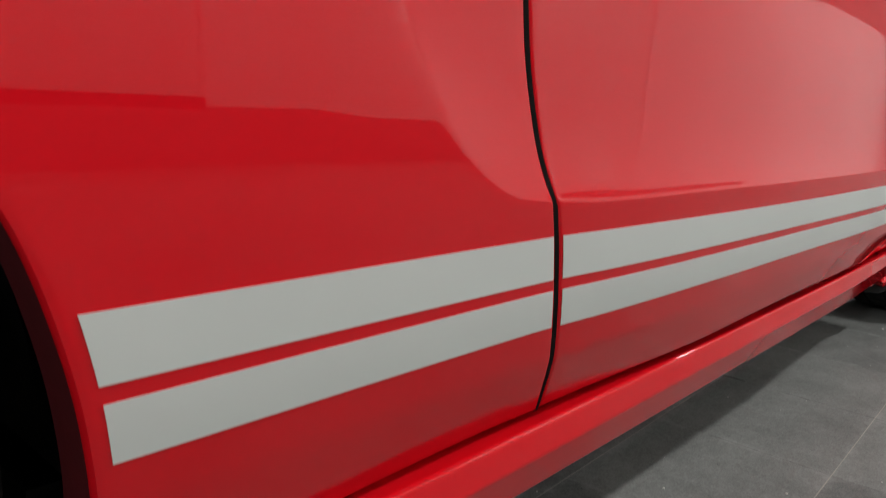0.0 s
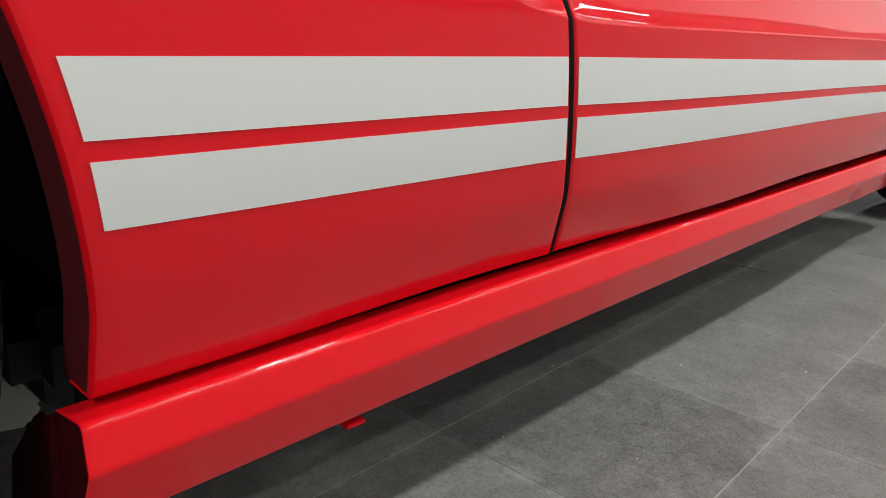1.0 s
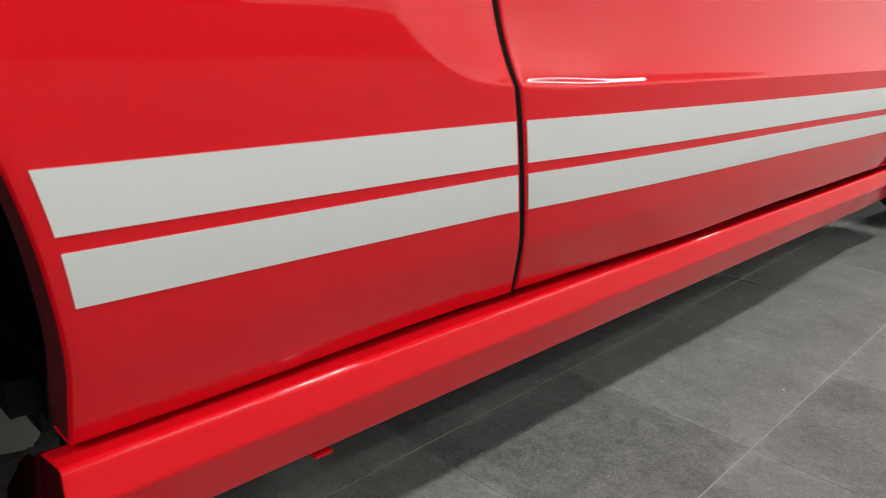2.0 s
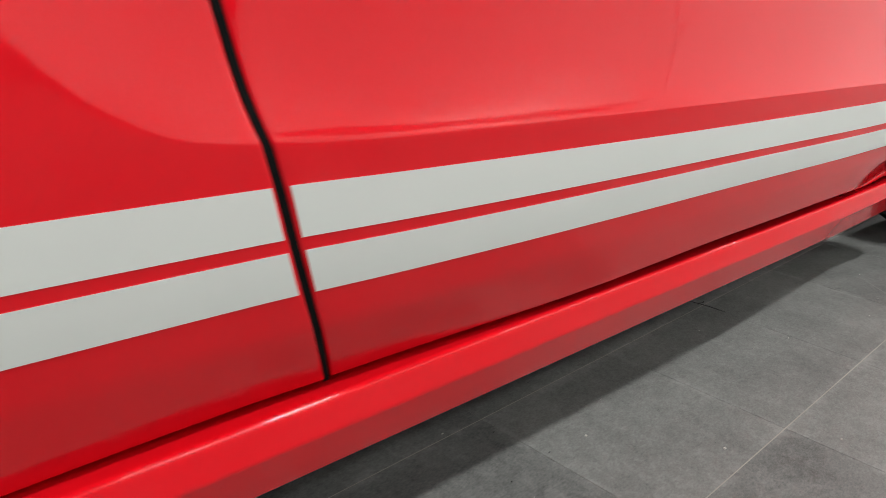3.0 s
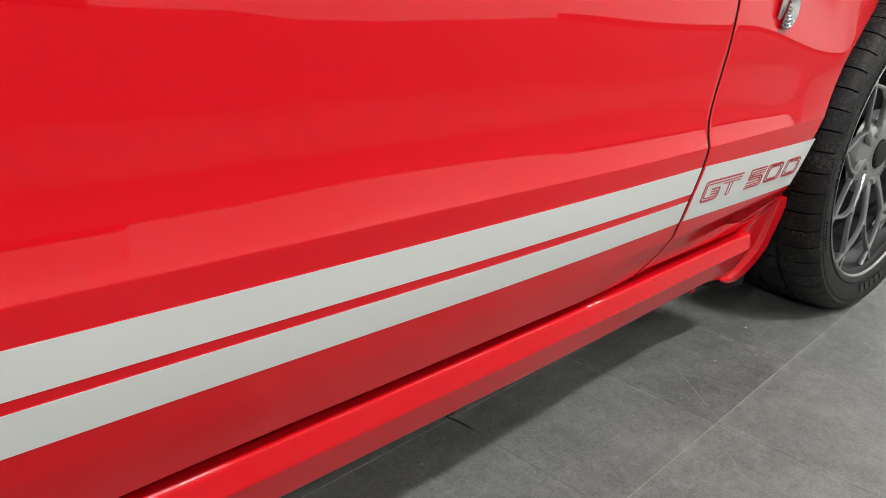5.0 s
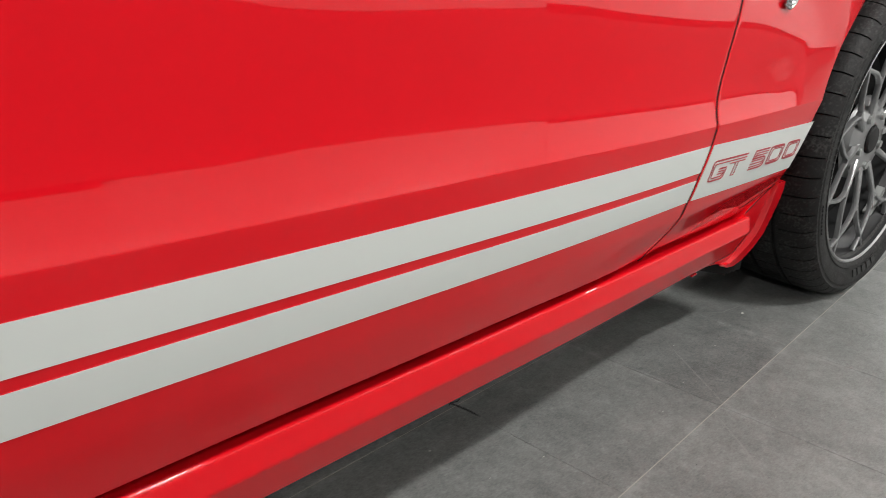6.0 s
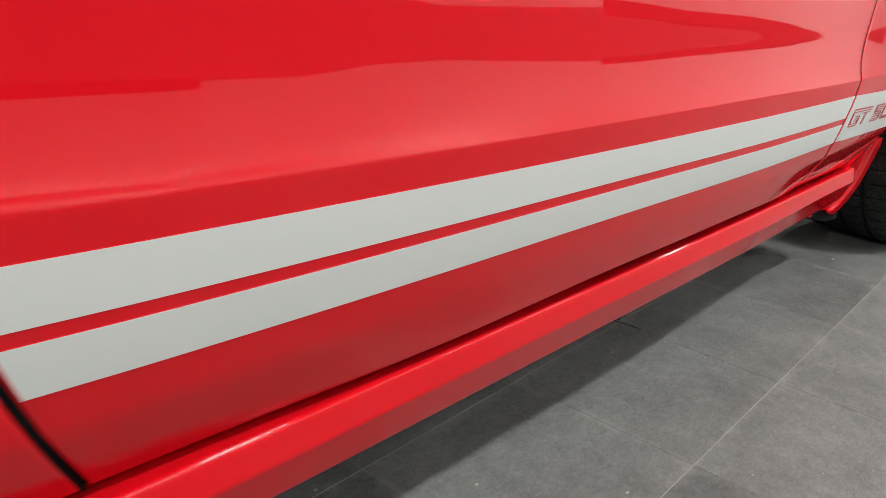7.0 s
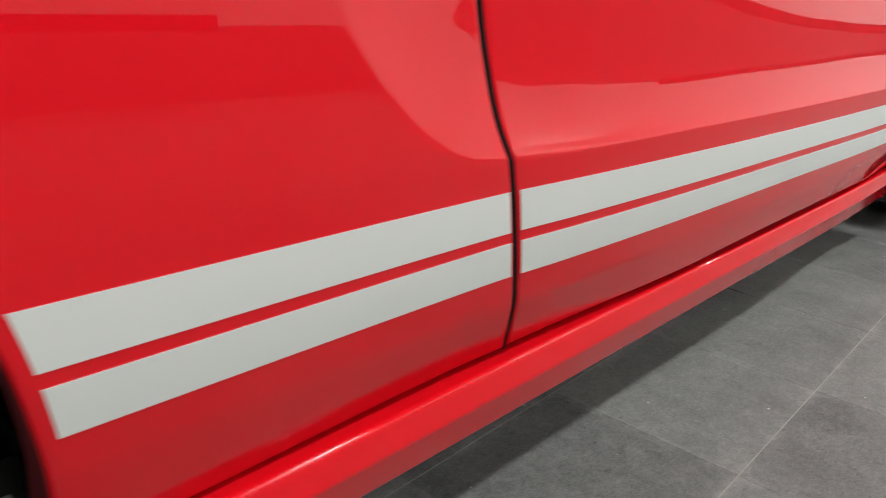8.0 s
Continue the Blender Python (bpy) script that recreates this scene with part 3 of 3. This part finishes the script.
plate("end_plate", [(0.060, 0.190), (0.064, 0.262), (0.068, 0.2565), (0.081, 0.2565), (0.090, 0.250), (0.106, 0.234), (0.135, 0.204), (0.145, 0.165), (0.10, 0.150), (0.07, 0.16)], -0.3150, 0.0018, PAINT_SHADED, "dusty red bracket plate, darkened as shade")


# ---- the corner piece ahead of the skirt ----
def corner_piece():
    """A plate across the end of the skirt, with a raised flange along its edge towards the wheel."""
    edge = [(1.686, 0.3125), (1.706, 0.293), (1.719, 0.263), (1.729, 0.228), (1.737, 0.197), (1.724, 0.169), (1.699, 0.149), (1.667, 0.1415), (1.632, 0.147), (1.585, 0.163)]
    crest = [(1.652, 0.3145), (1.658, 0.297), (1.674, 0.266), (1.687, 0.231), (1.690, 0.205), (1.676, 0.183), (1.654, 0.166), (1.632, 0.157), (1.610, 0.159), (1.582, 0.167)]
    foot = [(1.643, 0.3115), (1.608, 0.290), (1.576, 0.267), (1.550, 0.245), (1.545, 0.225), (1.540, 0.205), (1.535, 0.190), (1.530, 0.181), (1.530, 0.176), (1.530, 0.172)]

    def at(p, out=0.0):
        return (p[0], 0.1615 - 0.29 * p[1] - out, p[1])

    def mix(p, q, t):
        return (p[0] + (q[0] - p[0]) * t, p[1] + (q[1] - p[1]) * t)
    rows = []
    for e, c, f in zip(edge, crest, foot):
        rows.append([(e[0] + 0.004, 0.1615 - 0.29 * e[1] + 0.05, e[1]), (e[0] + 0.001, 0.1615 - 0.29 * e[1] + 0.002, e[1]), at(mix(e, c, 0.05), 0.0045), at(mix(e, c, 0.93), 0.0050), at(c, 0.0040), at(mix(c, f, 0.10), -0.001), at(f, -0.001), (f[0], 0.1615 - 0.29 * f[1] + 0.05, f[1])])
    top = [(x, y, z) for x, y, z in rows[0]]
    lid = [(x, y + 0.05, z - 0.001) for x, y, z in top]
    return part("skirt_corner", grid_mesh([lid] + rows), PAINT, car, "red corner piece of the side skirt", smooth=False)


corner_piece()
# black splash lip under the corner piece
bm = bmesh.new()
for i in range(4):
    bmesh.ops.create_cube(bm, size=1, matrix=Matrix.Translation((1.655 + i * 0.022, 0.150, 0.140 - i * 0.002)) @ Matrix.Rotation(0.5, 4, "Z") @ Matrix.Diagonal((0.008, 0.05, 0.036, 1)))
part("splash_lip", bm, BLACK, car, "black rubber splash lip")

# underbody, arch liners and inner body
part("underbody", box(-0.29, 0.19, 0.19, 1.50, 1.7, 0.26, 0.02), BLACK, car, "dark underbody")
part("body_core", box(-0.26, 0.12, 0.262, 1.50, 1.7, TOP, 0.02), BLACK, car, "dark inner body")
# plain closing surfaces: a crowned deck over the whole body and the far side
rows = []
for i in range(41):
    u = i / 40
    ends = 1 - abs(2 * u - 1) ** 6
    row = []
    for j in range(25):
        v = 2 * j / 24 - 1
        row.append((-1.09 + 3.73 * u, 0.905 + 0.845 * v * (0.86 + 0.14 * ends ** 0.5), TOP - 0.012 + 0.11 * ends * (1 - abs(v) ** 5)))
    rows.append(row)
part("deck", shell(rows, (0, 0, -0.012)), PAINT, car, "red upper body")
part("far_side", box(-0.30, 1.702, 0.19, 1.62, 1.742, TOP - 0.03, 0.012), PAINT, car, "red far side of the body")


def liner(cx, cz, r, turn0, turn1):
    rows = []
    for a in np.linspace(turn0, turn1, 40):
        rows.append([(cx + r * math.cos(a), y, cz + r * math.sin(a)) for y in (0.135, 0.16, 0.2, 0.30, 0.42)])
    return part("wheel_arch_liner", grid_mesh(rows), BLACK, car, "black wheel arch liner")


liner(-0.66, 0.33, 0.372, 0.0, math.pi)
liner(2.13, 0.345, 0.46, 0.0, math.pi + 0.35)
part("inner_wing", box(1.5, 0.42, 0.15, 2.6, 1.7, TOP - 0.05, 0.02), BLACK, car, "dark inner wing")
part("rear_inner_wing", box(-1.05, 0.42, 0.22, -0.262, 1.7, TOP - 0.05, 0.02), BLACK, car, "dark inner wing")
bm = bmesh.new()
arm = [(-0.50, 0.262), (-0.273, 0.180), (-0.256, 0.163), (-0.242, 0.141), (-0.250, 0.127), (-0.254, 0.124), (-0.50, 0.160)]
lo = [bm.verts.new((x, 0.300, z)) for x, z in arm]
hi = [bm.verts.new((x, 0.350, z)) for x, z in arm]
bm.faces.new(lo)
bm.faces.new(list(reversed(hi)))
for i in range(len(arm)):
    bm.faces.new((lo[i], hi[i], hi[(i + 1) % len(arm)], lo[(i + 1) % len(arm)]))
bmesh.ops.bevel(bm, geom=bm.edges[:], offset=0.004, segments=2, affect="EDGES")
part("suspension_arm", bm, ARM, car, "grey steel suspension arm")

# ---- badge on the fender ----
badge = empty("badge", (1.42, side(1.42, 0.63), 0.63))
under(badge, car)
tagged(badge, "small chrome coiled badge")


def tube(points, radii, seg=10):
    bm = bmesh.new()
    pts = [Vector(p) for p in points]
    prev = None
    for i, p in enumerate(pts):
        d = (pts[min(i + 1, len(pts) - 1)] - pts[max(i - 1, 0)]).normalized()
        u = d.cross(Vector((0, 1, 0)))
        u = u.normalized() if u.length > 1e-5 else Vector((1, 0, 0))
        v = d.cross(u).normalized()
        ringv = [bm.verts.new(p + radii[i] * (math.cos(2 * math.pi * k / seg) * u + math.sin(2 * math.pi * k / seg) * v)) for k in range(seg)]
        if prev:
            for k in range(seg):
                bm.faces.new((prev[k], prev[(k + 1) % seg], ringv[(k + 1) % seg], ringv[k]))
        else:
            bm.faces.new(list(reversed(ringv)))
        prev = ringv
    bm.faces.new(prev)
    return bm


part("seam", tube([(1.6425, 0.1615 - 0.29 * 0.3135 - 0.002, 0.3135), (1.622, 0.1615 - 0.29 * 0.3015 - 0.002, 0.3015), (1.605, 0.1615 - 0.29 * 0.2915 - 0.002, 0.2915), (1.575, 0.1615 - 0.29 * 0.2690 - 0.002, 0.2690)], [0.0006] * 4, 6), SEAL, car, "black seam above the corner piece")


def badge_curve(off, rad, n=26):
    pts = []
    for i in range(n):
        a = -0.7 * math.pi + 1.25 * math.pi * i / (n - 1)
        x, z = 1.424 + (0.024 + off * 1.5) * math.cos(a), 0.631 + (0.022 + off * 1.6) * math.sin(a)
        pts.append((x, side(x, z) - 0.004, z))
    return tube(pts, [rad * (0.5 + 0.5 * math.sin(math.pi * (i + 2) / (n + 3))) for i in range(n)])


for off in (-0.012, -0.009, -0.006, -0.003, 0.0, 0.003, 0.006):
    under(part("coil", badge_curve(off, 0.0030), CHROME), badge)
under(part("hood", tube([(1.394 + 0.0018 * i, side(1.395, 0.63) - 0.004 - 0.0004 * i, 0.610 + 0.0085 * i) for i in range(8)], [0.002, 0.004, 0.005, 0.005, 0.005, 0.0045, 0.004, 0.002]), CHROME), badge)


# ---- wheels ----
def wheel(name, x, y, z, steer, radius, width, rim_r):
    """A wheel whose outer face looks to -y; y is the plane of the rim's lip."""
    hub = empty(name, (x, y, z))
    under(hub, car)
    tagged(hub, "grey alloy wheel with a worn black tyre")
    bpy.context.view_layer.update()
    m = pose(x, y, z, 0, 0, -steer)

    def placed(bm):
        bmesh.ops.transform(bm, matrix=m, verts=bm.verts)
        return bm

    # tyre: radius, depth from the lip, whether cross grooves cut it
    prof = [(rim_r - 0.014, 0.012, 0), (rim_r - 0.004, 0.0, 0), (rim_r + 0.004, -0.0065, 0), (rim_r + 0.009, -0.0085, 0), (rim_r + 0.011, -0.0065, 0), (rim_r + 0.014, -0.0070, 0), (rim_r + 0.030, -0.0125, 0), (rim_r + 0.046, -0.0125, 0), (rim_r + 0.048, -0.0110, 0), (rim_r + 0.052, -0.0108, 0),
            (radius - 0.024, -0.0115, 0), (radius - 0.021, -0.0090, 0), (radius - 0.013, -0.003, 1), (radius - 0.006, 0.008, 1), (radius - 0.0025, 0.024, 1), (radius - 0.0012, 0.050, 1), (radius - 0.0010, 0.054, 0)]
    for c in (0.058, 0.115, 0.170):
        prof += [(radius - 0.0008, c, 0), (radius - 0.0075, c + 0.001, 0), (radius - 0.0075, c + 0.008, 0), (radius, c + 0.009, 0), (radius, c + 0.016, 1), (radius, c + 0.040, 1)]
    prof += [(radius - 0.003, width - 0.028, 1), (radius - 0.010, width - 0.010, 1), (radius - 0.03, width + 0.004, 0), (rim_r + 0.03, width + 0.008, 0), (rim_r - 0.01, width - 0.012, 0)]
    pitch = 54
    rows = []
    for i in range(pitch):
        a0 = 2 * math.pi * i / pitch
        wdt = 0.0030 / radius
        for da, cut in ((0.0, 0), (0.0004, 1), (wdt, 1), (wdt + 0.0004, 0), (math.pi / pitch, 0)):
            row = []
            for r, d, g in prof:
                a = a0 + da + 0.10 * (d - 0.05)
                rr = r - (0.0075 if cut and g else 0)
                row.append((rr * math.cos(a), d, rr * math.sin(a)))
            rows.append(row)
    tyre = part("tyre", placed(grid_mesh(rows, closed_v=True)), RUBBER, hub, "worn black low-profile tyre")
    # raised marks on the sidewall as plain bars
    for start, count, r0, r1, step, fill in ((-1.62, 5, rim_r + 0.017, rim_r + 0.032, 0.085, 0.055), (2.35, 9, rim_r + 0.018, rim_r + 0.027, 0.045, 0.026), (2.95, 7, rim_r + 0.018, rim_r + 0.027, 0.045, 0.026), (3.45, 8, rim_r + 0.032, rim_r + 0.039, 0.03, 0.018)):
        bm = bmesh.new()
        for i in range(count):
            a = start + i * step
            ring_pts = []
            for r, dd in ((r0, -0.0095), (r1, -0.0135)):
                for aa in (a, a + fill):
                    ring_pts.append(((r * math.cos(aa), dd - 0.0012, r * math.sin(aa)), (r * math.cos(aa), dd + 0.003, r * math.sin(aa))))
            f = [bm.verts.new(p[0]) for p in ring_pts]
            g = [bm.verts.new(p[1]) for p in ring_pts]
            bm.faces.new((f[0], f[1], f[3], f[2]))
            for p, q in ((0, 1), (1, 3), (3, 2), (2, 0)):
                bm.faces.new((f[p], f[q], g[q], g[p]))
        part("sidewall_mark", placed(bm), MARK, tyre, "raised bars on the sidewall", smooth=False)
    # rim: barrel and lip
    rp = [(rim_r - 0.002, 0.004), (rim_r - 0.001, -0.003), (rim_r - 0.004, -0.0045), (rim_r - 0.008, -0.001), (rim_r - 0.010, 0.010), (rim_r - 0.014, 0.030), (rim_r - 0.030, 0.050), (rim_r - 0.034, 0.12), (rim_r - 0.030, 0.20), (rim_r - 0.008, 0.235), (rim_r - 0.002, 0.235)]
    rows = [[(r * math.cos(a), d, r * math.sin(a)) for r, d in rp] for a in np.linspace(0, 2 * math.pi, 97)[:-1]]
    rim = part("rim", placed(grid_mesh([row[:4] for row in rows], closed_v=True)), RIM, hub, "satin grey alloy rim")
    part("barrel", placed(grid_mesh([row[3:] for row in rows], closed_v=True)), BARREL, rim, "dark grey inner barrel")

    # spokes: ten forked pairs that cross and part again
    def spoke(a_list, half, deep):
        """a_list: radius and angle along the spoke's middle."""
        bm = bmesh.new()
        prev = None
        for i, (r, a) in enumerate(a_list):
            p = Vector((r * math.cos(a), 0, r * math.sin(a)))
            r2, a2 = a_list[min(i + 1, len(a_list) - 1)]
            r1, a1 = a_list[max(i - 1, 0)]
            d = (Vector((r2 * math.cos(a2), 0, r2 * math.sin(a2))) - Vector((r1 * math.cos(a1), 0, r1 * math.sin(a1)))).normalized()
            nrm = Vector((-d.z, 0, d.x))
            f = (r - 0.05) / (rim_r - 0.07)
            dish = 0.030 - 0.026 * math.sin(min(max(f, 0), 1) * math.pi * 0.55) + 0.006 * f
            w = half * (1.15 - 0.35 * math.sin(math.pi * min(max(f, 0), 1)))
            sect = [(-w, 0.004), (-w * 0.75, 0.0006), (-w * 0.3, 0), (w * 0.3, 0), (w * 0.75, 0.0006), (w, 0.004), (w * 0.85, deep), (-w * 0.85, deep)]
            vs = [bm.verts.new(p + nrm * s + Vector((0, dish + q, 0))) for s, q in sect]
            if prev:
                for k in range(len(vs)):
                    bm.faces.new((prev[k], prev[(k + 1) % len(vs)], vs[(k + 1) % len(vs)], vs[k]))
            else:
                bm.faces.new(list(reversed(vs)))
            prev = vs
        bm.faces.new(prev)
        return bm

    R1 = rim_r - 0.012
    for i in range(10):
        t0 = 2 * math.pi * (i + 0.3) / 10
        stem = [(0.060 + 0.092 * j / 7, t0) for j in range(8)]
        part("spoke", placed(spoke(stem, 0.0070, 0.011)), RIM, rim)
        for sg in (-1, 1):
            line = []
            for j in range(13):
                f = j / 12
                line.append((0.138 + (R1 - 0.138) * f, t0 + sg * spline_table([(0.0, 0.012), (0.3, 0.12), (0.62, 0.275), (0.74, 0.314), (1.0, 0.385)], f)))
            part("spoke", placed(spoke(line, 0.0043, 0.010)), RIM, rim)
    # hub ring, cap and lug recesses
    rows = [[(r * math.cos(a), d, r * math.sin(a)) for r, d in ((0.090, 0.055), (0.084, 0.040), (0.070, 0.031), (0.050, 0.030), (0.032, 0.029), (0.030, 0.034), (0.030, 0.06))] for a in np.linspace(0, 2 * math.pi, 49)[:-1]]
    part("hub", placed(grid_mesh(rows, closed_v=True)), RIM, rim)
    bm = bmesh.new()
    prev = None
    for r, d in ((0.029, 0.034), (0.029, 0.026), (0.026, 0.023), (0.015, 0.0215), (0.001, 0.021)):
        vs = [bm.verts.new((r * math.cos(2 * math.pi * k / 36), d, r * math.sin(2 * math.pi * k / 36))) for k in range(36)]
        if prev:
            for k in range(36):
                bm.faces.new((prev[k], prev[(k + 1) % 36], vs[(k + 1) % 36], vs[k]))
        prev = vs
    bm.faces.new(prev)
    part("centre_cap", placed(bm), BLACK, rim, "plain black centre cap")
    for i in range(5):
        bm = bmesh.new()
        a = 2 * math.pi * (i + 0.8) / 5
        bmesh.ops.create_cone(bm, cap_ends=True, segments=10, radius1=0.010, radius2=0.008, depth=0.02, matrix=Matrix.Translation((0.057 * math.cos(a), 0.034, 0.057 * math.sin(a))) @ Matrix.Rotation(math.pi / 2, 4, "X"))
        part("wheel_nut", placed(bm), STEEL, rim, "dull steel wheel nut")
    # brake disc behind the spokes
    rows = [[(r * math.cos(a), d, r * math.sin(a)) for r, d in ((0.07, 0.09), (0.19, 0.09), (0.19, 0.12), (0.07, 0.12))] for a in np.linspace(0, 2 * math.pi, 65)[:-1]]
    part("brake_disc", placed(grid_mesh(rows, closed_v=True, closed_u=True)), DARKMETAL, hub, "dark steel brake disc")
    # balance weights on the barrel
    for a, l in ((-2.32, 0.05), (-2.12, 0.05), (-1.80, 0.03), (-0.95, 0.09)):
        rows = [[((rim_r - q) * math.cos(t), d, (rim_r - q) * math.sin(t)) for q, d in ((0.030, 0.030), (0.038, 0.032), (0.041, 0.048), (0.034, 0.050))] for t in np.linspace(a, a + l / rim_r, 5)]
        part("balance_weight", placed(grid_mesh(rows, closed_u=True)), STEEL, rim, "pale grey balance weight")
    return hub


wheel("front_wheel", 2.130, 0.032, 0.342, 4.0, 0.345, 0.250, 0.266)
wheel("rear_wheel", -0.665, 0.055, 0.340, 0, 0.340, 0.260, 0.258)

# ---- floor: tiles last ----
tagged(part("floor", box(x0, y0, -0.1, x1, y1, -0.0006), GROUT), "grey floor screed under stone tiles with light grout", "floor", kind="structure")
TURN_DEG, JOINT = 2.4, 0.0019
grid_pose = pose(0.478, -0.042, 0, 0, 0, TURN_DEG)
tb = box(-TX / 2 + 0.0005, -TY / 2 + JOINT / 2, -0.008, TX / 2 - 0.0005, TY / 2 - JOINT / 2, 0.0, 0.0)
tile_me = bpy.data.meshes.new("tile")
tb.to_mesh(tile_me)
tb.free()
tile_me.materials.append(TILE)
floor = bpy.data.objects["floor"]
NEAR = (-6, 13, -5, 9)
for i in range(NEAR[0], NEAR[1]):
    for j in range(NEAR[2], NEAR[3]):
        ob = new("tile", tile_me)
        ob.parent = floor
        ob.matrix_world = grid_pose @ pose((i + 0.5) * TX, (j + 0.5) * TY, 0)
# the rest of the hall's tiles, joined
bm = bmesh.new()
for i in range(-18, 77):
    for j in range(-22, 19):
        if NEAR[0] <= i < NEAR[1] and NEAR[2] <= j < NEAR[3]:
            continue
        c = grid_pose @ Vector(((i + 0.5) * TX, (j + 0.5) * TY, 0))
        if not (x0 - 0.15 < c.x < x1 + 0.15 and y0 - 0.13 < c.y < y1 + 0.13):
            continue
        a, d = TX / 2 - 0.0003, TY / 2 - JOINT / 2
        corners = [grid_pose @ Vector(((i + 0.5) * TX + p, (j + 0.5) * TY + q, 0)) for p, q in ((-a, -d), (a, -d), (a, d), (-a, d))]
        corners = [(min(max(p.x, x0), x1), min(max(p.y, y0), y1), 0) for p in corners]
        if len(set(corners)) == 4:
            bm.faces.new([bm.verts.new(p) for p in corners])
far = part("far_tiles", bm, TILE_FAR, floor, smooth=False)
tagged(far, "grey stone floor tiles of the hall", kind="stuff")

# crumbs, a dark scuff and faint scratches on the tiles
def crumb(x, y, size, turn, dark=False):
    bm = bmesh.new()
    bmesh.ops.create_icosphere(bm, subdivisions=1, radius=size)
    for v in bm.verts:
        v.co *= random.uniform(0.7, 1.2)
        v.co.z = max(v.co.z * 0.6, -size * 0.3)
    bmesh.ops.transform(bm, matrix=pose(x, y, size * 0.3, 0, 0, turn), verts=bm.verts)
    tagged(part("crumb", bm, SCUFF if dark else CRUMB, None), "tiny dark crumb of grit on the floor tiles" if dark else "tiny pale crumb of grit on the floor tiles", "grit", "grit on the floor")


for x, y, size in ((0.675, -0.001, 0.0024), (0.549, 0.129, 0.0020), (1.811, 0.131, 0.0028), (0.40, 0.245, 0.0016), (0.98, 0.21, 0.0016), (1.09, 0.10, 0.0012), (0.83, -0.09, 0.0014), (1.33, 0.05, 0.0010), (0.20, 0.17, 0.0012), (1.62, 0.10, 0.0014)):
    crumb(x, y, size, random.uniform(0, 180))
for _ in range(46):
    crumb(random.uniform(0.2, 2.2), random.uniform(-0.55, 0.32), random.uniform(0.0006, 0.0013), random.uniform(0, 180), random.random() < 0.45)


def floor_line(name, points, wide, mat, label, category):
    """A flat narrow mark on the tiles along points."""
    bm = bmesh.new()
    ps = [Vector((*p, 0.0005)) for p in points]
    left, right = [], []
    for i, p in enumerate(ps):
        d = (ps[min(i + 1, len(ps) - 1)] - ps[max(i - 1, 0)]).normalized()
        n = Vector((-d.y, d.x, 0)) * wide / 2 * (0.35 if i in (0, len(ps) - 1) else random.uniform(0.7, 1.2))
        left.append(bm.verts.new(p + n))
        right.append(bm.verts.new(p - n))
    for i in range(len(ps) - 1):
        bm.faces.new((left[i], right[i], right[i + 1], left[i + 1]))
    return tagged(part(name, bm, mat, None), label, category)


floor_line("scuff_mark", [(1.083, 0.300), (1.088, 0.285), (1.094, 0.262), (1.097, 0.240), (1.098, 0.222)], 0.0045, SCUFF, "black rubber scuff mark on a grey tile", "scuff")
floor_line("scuff_mark", [(1.084, 0.272), (1.092, 0.276), (1.102, 0.272), (1.112, 0.275)], 0.0040, SCUFF, "black rubber scuff mark on a grey tile", "scuff")
for pts in ([(1.56, 0.17), (1.50, 0.09), (1.44, 0.01), (1.39, -0.06)], [(1.40, 0.24), (1.415, 0.15), (1.425, 0.06)], [(1.41, 0.02), (1.34, -0.07), (1.27, -0.15)], [(1.72, 0.20), (1.78, 0.16), (1.86, 0.15)]):
    floor_line("scratch", pts, 0.0014, SCRATCH, "thin pale scratch across the grey floor tiles", "scratch")
